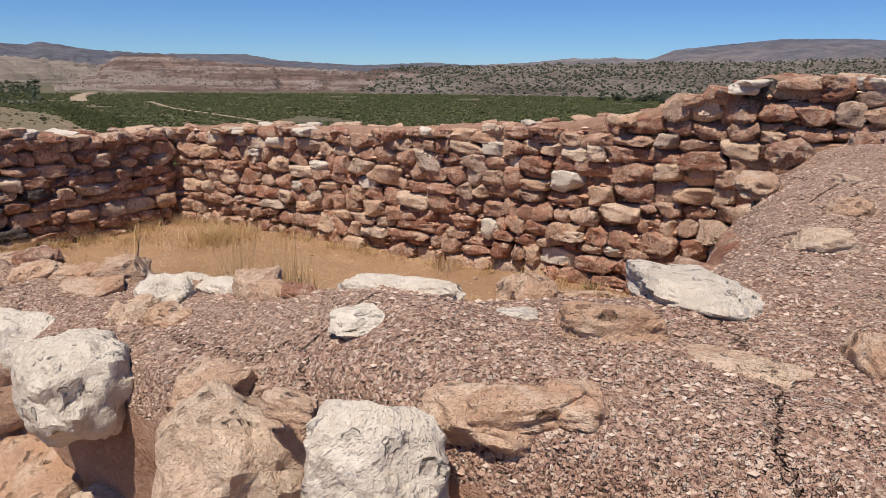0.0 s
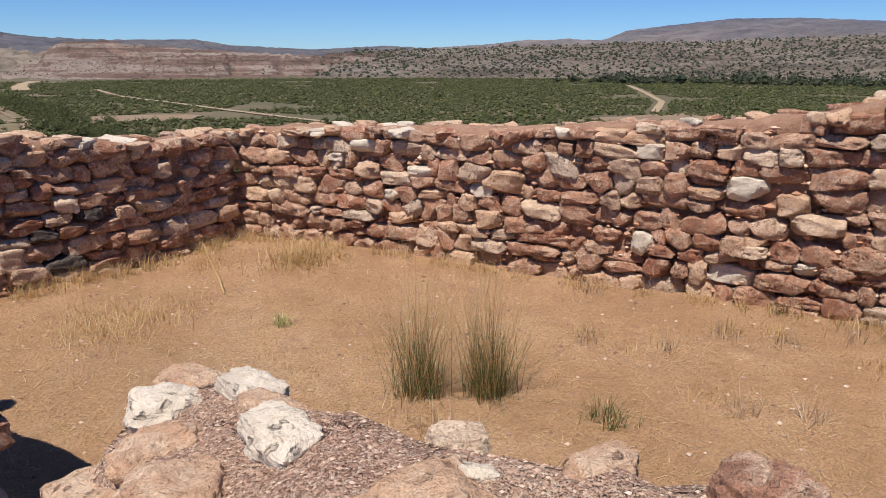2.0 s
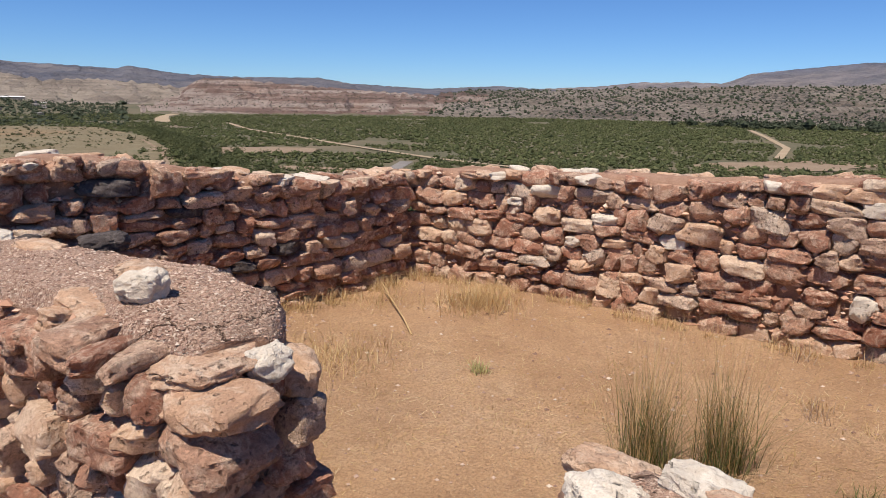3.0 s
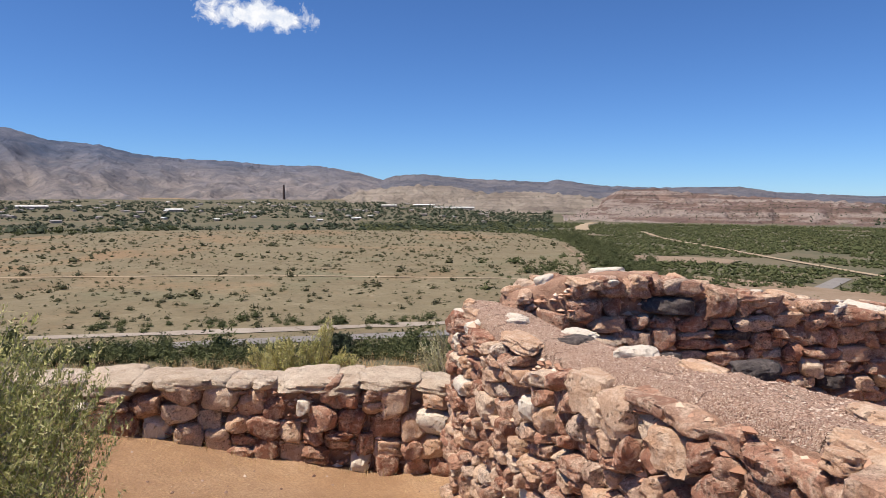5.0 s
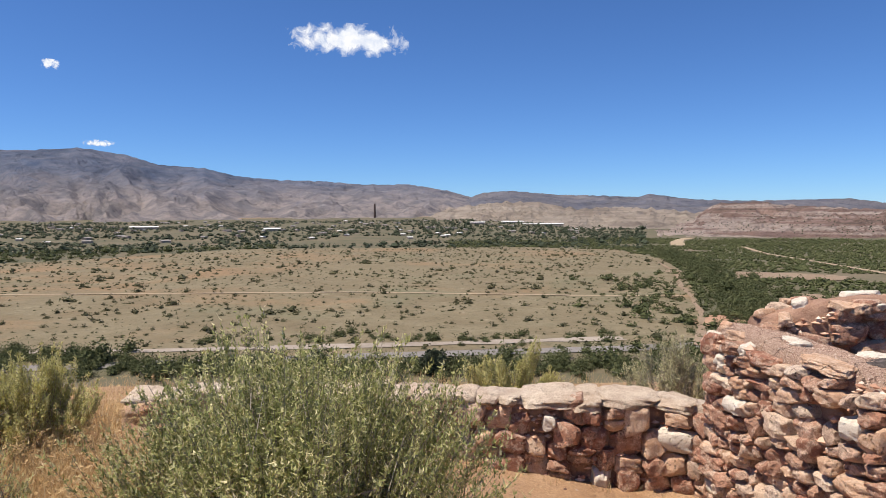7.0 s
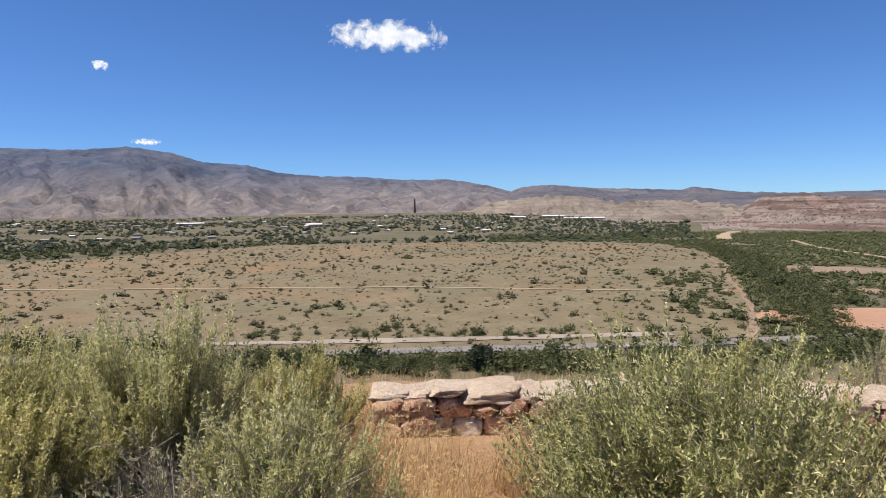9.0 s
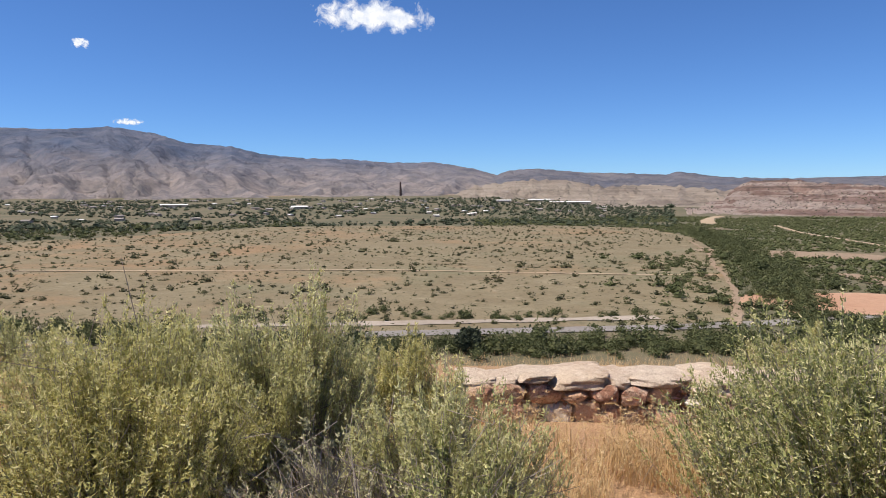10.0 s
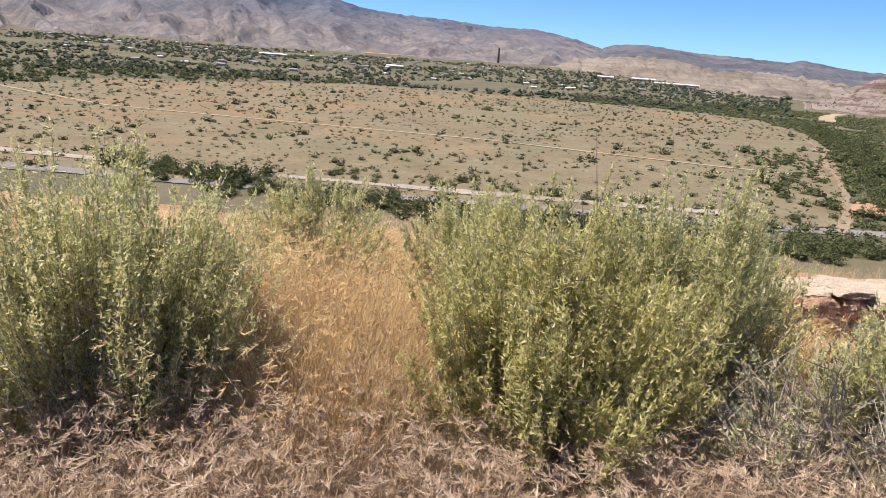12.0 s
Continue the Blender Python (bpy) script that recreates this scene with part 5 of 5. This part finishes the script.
tuft("weed", 2.36, 5.75, 60, 0.10, BLADE, "small dark green weed at a wall foot", 0.03, 0.5, 0.006)
more = [(float(a), float(b), 26, 0.06, 0.04) for a, b in zip(rng.uniform(-1.8, 2.9, 34), rng.uniform(4.0, 6.2, 34))]
for x, y, n, l, sp in (*more, (-0.86, 6.80, 900, 0.24, 0.15), (-1.65, 5.48, 900, 0.13, 0.20), (1.97, 5.45, 120, 0.11, 0.07), (2.2, 5.36, 80, 0.09, 0.05), (2.85, 5.3, 110, 0.13, 0.06), (1.15, 5.48, 70, 0.10, 0.04), (-1.6, 6.7, 200, 0.15, 0.13), (-0.4, 4.9, 60, 0.07, 0.08), (0.9, 4.85, 50, 0.07, 0.06), (1.6, 4.7, 70, 0.10, 0.06), (1.35, 5.2, 50, 0.07, 0.05), (2.5, 4.95, 90, 0.11, 0.07), (0.15, 4.5, 90, 0.10, 0.1), (-1.3, 4.9, 80, 0.05, 0.15), (-0.95, 4.6, 50, 0.06, 0.06)):
    t = tuft("dry_grass", x, y, n, l, STRAW, "dried yellow grass clump on bare earth", sp, 0.75, 0.005, 0.3)
    t["group"] = "dry grass clumps"

for x, y in [(1.91, 5.38), (1.71, 4.54), (1.98, 4.46), (2.19, 5.24), (2.58, 5.32), (1.15, 5.36), (2.41, 5.77), (1.55, 5.25), (0.33, 4.37), (1.25, 6.14)]:
    t = tuft("dry_weed", x, y, 34, 0.17, BROME, "small brown dried weed on bare earth", 0.045, 0.65, 0.0055, 0.12)
    t["group"] = "dried weeds in the room"


def fringe(name, line, n, length, material, label, off=0.07, spread=0.05, patchy=0.0, lean=0.6):
    p, _ = along(line, 300)
    i = rng.integers(0, 299, n)
    if patchy:
        i = np.array([k for k in i if fbm(k * 0.06, 1.0, len(line)) > -0.1])
    t = p[np.minimum(i + 1, 299)] - p[i]
    t /= np.linalg.norm(t, axis=1)[:, None]
    q = p[i] + np.stack([t[:, 1], -t[:, 0]], 1) * (off + np.abs(rng.normal(0, spread, len(i))))[:, None] * (1 if off > 0 else -1) * np.sign(off)
    root = np.c_[q, [ground_z(a, b) - 0.01 for a, b in q]]
    v, f = blades(root, rng.uniform(0, 6.3, len(q)), length * rng.uniform(0.3, 1.2, len(q)), np.abs(rng.normal(0, lean, len(q))), np.full(len(q), 0.004), 0.3 * rng.uniform(0, 1.5, len(q)), 4)
    return tagged(mesh_object(name, v, f, material), label, "grass", kind="stuff")


fringe("dry_grass_fringe", [(x, y) for x, y, _ in BACK[:9]], 3200, 0.13, STRAW, "dry yellow grass along a wall foot", 0.08, 0.07, 1.0)
fringe("dry_grass_fringe", [(x, y) for x, y, _ in LEFTBACK], 3800, 0.16, STRAW, "dry yellow grass along a shaded wall foot", 0.08, 0.08, 1.0)
fringe("dry_grass_fringe", [(x, y) for x, y, _ in PFACE[::-1]], 1800, 0.13, STRAW, "dry yellow grass along a sunlit wall foot", 0.09, 0.07, 1.0)
fringe("dry_grass_fringe", [(x, y) for x, y, _ in LOWF[:5]][::-1], 260, 0.11, STRAW, "dry yellow grass along a low wall", 0.09, 0.06, 1.0)

# a fallen dry flower stalk propped on the earth
bm = bmesh.new()
me = bpy.data.curves.new("dry_stalk", "CURVE")
me.dimensions, me.bevel_depth, me.bevel_resolution = "3D", 0.006, 1
sp = me.splines.new("POLY")
path = [(-1.20, 6.03, 0.362), (-1.31, 6.24, 0.40), (-1.43, 6.45, 0.425), (-1.56, 6.68, 0.44), (-1.68, 6.92, 0.46)]
sp.points.add(len(path) - 1)
for q, (x, y, z) in zip(sp.points, path):
    q.co = (x, y, z, 1)
    q.radius = 1.3 - (z - 0.36) * 6
me.materials.append(STRAW)
bm.free()
tagged(new("dry_stalk", me), "pale dry plant stalk leaning over bare earth", "stalk")

# straw litter lying on the earth
n = 9000
lx, ly = rng.uniform(-2.9, 3.4, n), rng.uniform(3.2, 7.4, n)
ok = (lx - 0.1) * 0.46 + (ly - 6.95) * 0.89 < 0
ok &= np.array([fbm(a * 0.9, b * 0.9, 8.0) > -0.25 for a, b in zip(lx, ly)])
lx, ly = np.r_[lx[ok], rng.uniform(-6.6, -1.2, 2200)], np.r_[ly[ok], rng.uniform(-0.5, 4.4, 2200)]
root = np.c_[lx, ly, [ground_z(a, b) + 0.004 for a, b in zip(lx, ly)]]
n = len(root)
v, f = blades(root, rng.uniform(0, 6.3, n), rng.uniform(0.02, 0.10, n), rng.normal(1.42, 0.10, n), np.full(n, 0.004), np.zeros(n), 2)
tagged(mesh_object("straw_litter", v, f, STRAW), "bits of dry straw strewn over tan earth", "litter", kind="stuff")

# ---- shrubs and grass outside ----
shrub("saltbush", -4.28, 1.52, 1.16, 1.30, SAGE_GREEN, "grey-green saltbush with yellow seed heads beside the path", 1700, 44, 400)
shrub("saltbush", -6.42, -0.30, 0.66, 1.36, SAGE, "grey-green saltbush with yellow seed heads on the slope", 1200, 44, 300)
shrub("saltbush", -5.55, -0.40, 0.58, 0.86, SAGE_GREY, "greyish half-bare saltbush with woody twigs", 560, 26, 1100, bare=0.55)
shrub("saltbush", -5.36, 0.02, 0.54, 1.08, SAGE, "upright grey-green saltbush with woody twigs", 820, 38, 400, bare=0.1)
shrub("saltbush", -4.99, -0.22, 0.44, 0.98, SAGE_GREEN, "thin upright green saltbush with woody twigs beside the path", 400, 34, 600, bare=0.3)
shrub("saltbush", -6.34, -1.06, 0.80, 1.26, SAGE_YELLOW, "yellow-green saltbush in dry grass beside the path", 1700, 44, 400)
shrub("saltbush", -7.08, -2.72, 0.76, 1.48, SAGE, "tall grey-green saltbush in dry grass", 1400, 42, 400)
shrub("saltbush", -7.9, -0.55, 0.62, 1.0, SAGE, "small grey-green saltbush on the slope", 700, 50, 90)
shrub("saltbush", -6.95, 0.75, 0.6, 0.9, SAGE_YELLOW, "yellow-green saltbush in dry grass at the hill edge", 600, 46, 90)
shrub("saltbush", -8.6, -1.4, 0.7, 0.95, SAGE, "small grey-green saltbush on the slope", 600, 44, 90)
shrub("saltbush", -6.36, 4.80, 0.64, 0.82, SAGE_YELLOW, "yellow-flowered saltbush behind the low wall", 380, 50, 60)
shrub("saltbush", -5.35, 6.00, 0.55, 0.98, SAGE_GREY, "thin grey-green saltbush behind the low wall", 300, 36, 200)


def meadow(name, blobs, n, length, material, label, width=0.0045, lean=0.4, droop=0.3, heads=0.0, head=0.04):
    w = np.array([b[2] * b[3] for b in blobs])
    i = rng.choice(len(blobs), n, p=w / w.sum())
    c = np.array(blobs)[i]
    a, q = rng.uniform(0, 2 * math.pi, n), np.sqrt(rng.uniform(0, 1, n))
    x, y = c[:, 0] + c[:, 2] * q * np.cos(a), c[:, 1] + c[:, 3] * q * np.sin(a)
    root = np.stack([x, y, [ground_z(u, v) - 0.01 for u, v in zip(x, y)]], 1)
    ln = length * rng.uniform(0.45, 1.15, n)
    hd, le, dr = rng.uniform(0, 2 * math.pi, n), np.abs(rng.normal(0, lean, n)), droop * rng.uniform(0.2, 1.6, n)
    v, f = blades(root, hd, ln, le, np.full(n, width), dr, 5)
    ob = tagged(mesh_object(name, v, f, material), label, "grass", kind="stuff")
    if heads:
        # drooping seed heads, each a bunch of bristles at a blade's tip
        m = int(n * heads)
        s = rng.choice(n, m, replace=False)
        out, up = ln[s] * (np.sin(le[s]) + dr[s]), ln[s] * (np.cos(le[s]) - dr[s] * 0.55)
        tip = root[s] + np.stack([np.cos(hd[s]) * out, np.sin(hd[s]) * out, up], 1)
        tip = np.repeat(tip, 9, 0)
        h = np.repeat(hd[s], 9)
        back = rng.uniform(0, 1.2 * head, len(tip))
        tip = tip - np.stack([np.cos(h) * back, np.sin(h) * back, -back * 0.3], 1)
        v, f = leaves(tip, h + rng.normal(0, 0.5, len(tip)), rng.normal(0.15, 0.5, len(tip)), head * rng.uniform(0.5, 1.1, len(tip)), np.full(len(tip), 0.0035))
        mesh_object("seed_heads", v, f, material, parent=ob, label="drooping bristly seed heads")
    return ob


meadow("dry_brome", [(-5.5, 0.62, 0.45, 0.45), (-6.2, 1.0, 0.7, 0.6), (-6.9, 0.2, 0.9, 0.8), (-7.9, 1.0, 0.7, 0.9)], 9000, 0.42, STRAW, "golden dry brome grass between the saltbushes", heads=0.25)
meadow("dry_brome", [(-7.0, -1.5, 0.5, 0.6), (-7.6, -1.5, 0.8, 0.6), (-8.3, -0.7, 0.9, 0.7), (-9.6, -0.8, 1.2, 1.6), (-7.2, 0.3, 0.6, 0.6)], 11000, 0.46, STRAW, "golden dry brome grass on the slope", heads=0.25)
meadow("russet_brome", [(-5.6, -1.65, 0.5, 0.5), (-5.95, -2.15, 0.55, 0.5), (-5.2, -1.15, 0.45, 0.45), (-6.3, -2.7, 0.55, 0.5), (-6.5, -1.95, 0.45, 0.4), (-6.4, -3.4, 0.6, 0.5), (-4.8, -0.6, 0.4, 0.45), (-5.5, -0.95, 0.4, 0.35), (-5.2, -0.6, 0.35, 0.35), (-7.0, -1.75, 0.45, 0.4)], 20000, 0.48, BROME, "russet dry brome with drooping heads beside the path", heads=0.6, droop=0.3, head=0.05, lean=0.32, width=0.0034)
meadow("dry_brome", [(-6.55, -1.95, 0.32, 0.30), (-6.95, -1.85, 0.42, 0.40), (-7.5, -1.75, 0.5, 0.45)], 9500, 0.80, STRAW, "tall golden dry brome between two saltbushes", heads=0.3)
meadow("dry_brome", [(-5.65, 1.88, 0.42, 0.40), (-6.64, 0.89, 0.40, 0.38), (-5.13, 2.05, 0.30, 0.30)], 3600, 0.34, STRAW, "sparse golden dry brome over bare earth beside the path", heads=0.3)
meadow("slope_grass", [(-7.5, 5.5, 2.5, 2.5), (-9.5, 3.0, 2.5, 2.5), (-11, -2, 2.5, 3)], 7000, 0.30, STRAW, "thin dry grass on the hillside", lean=0.5)
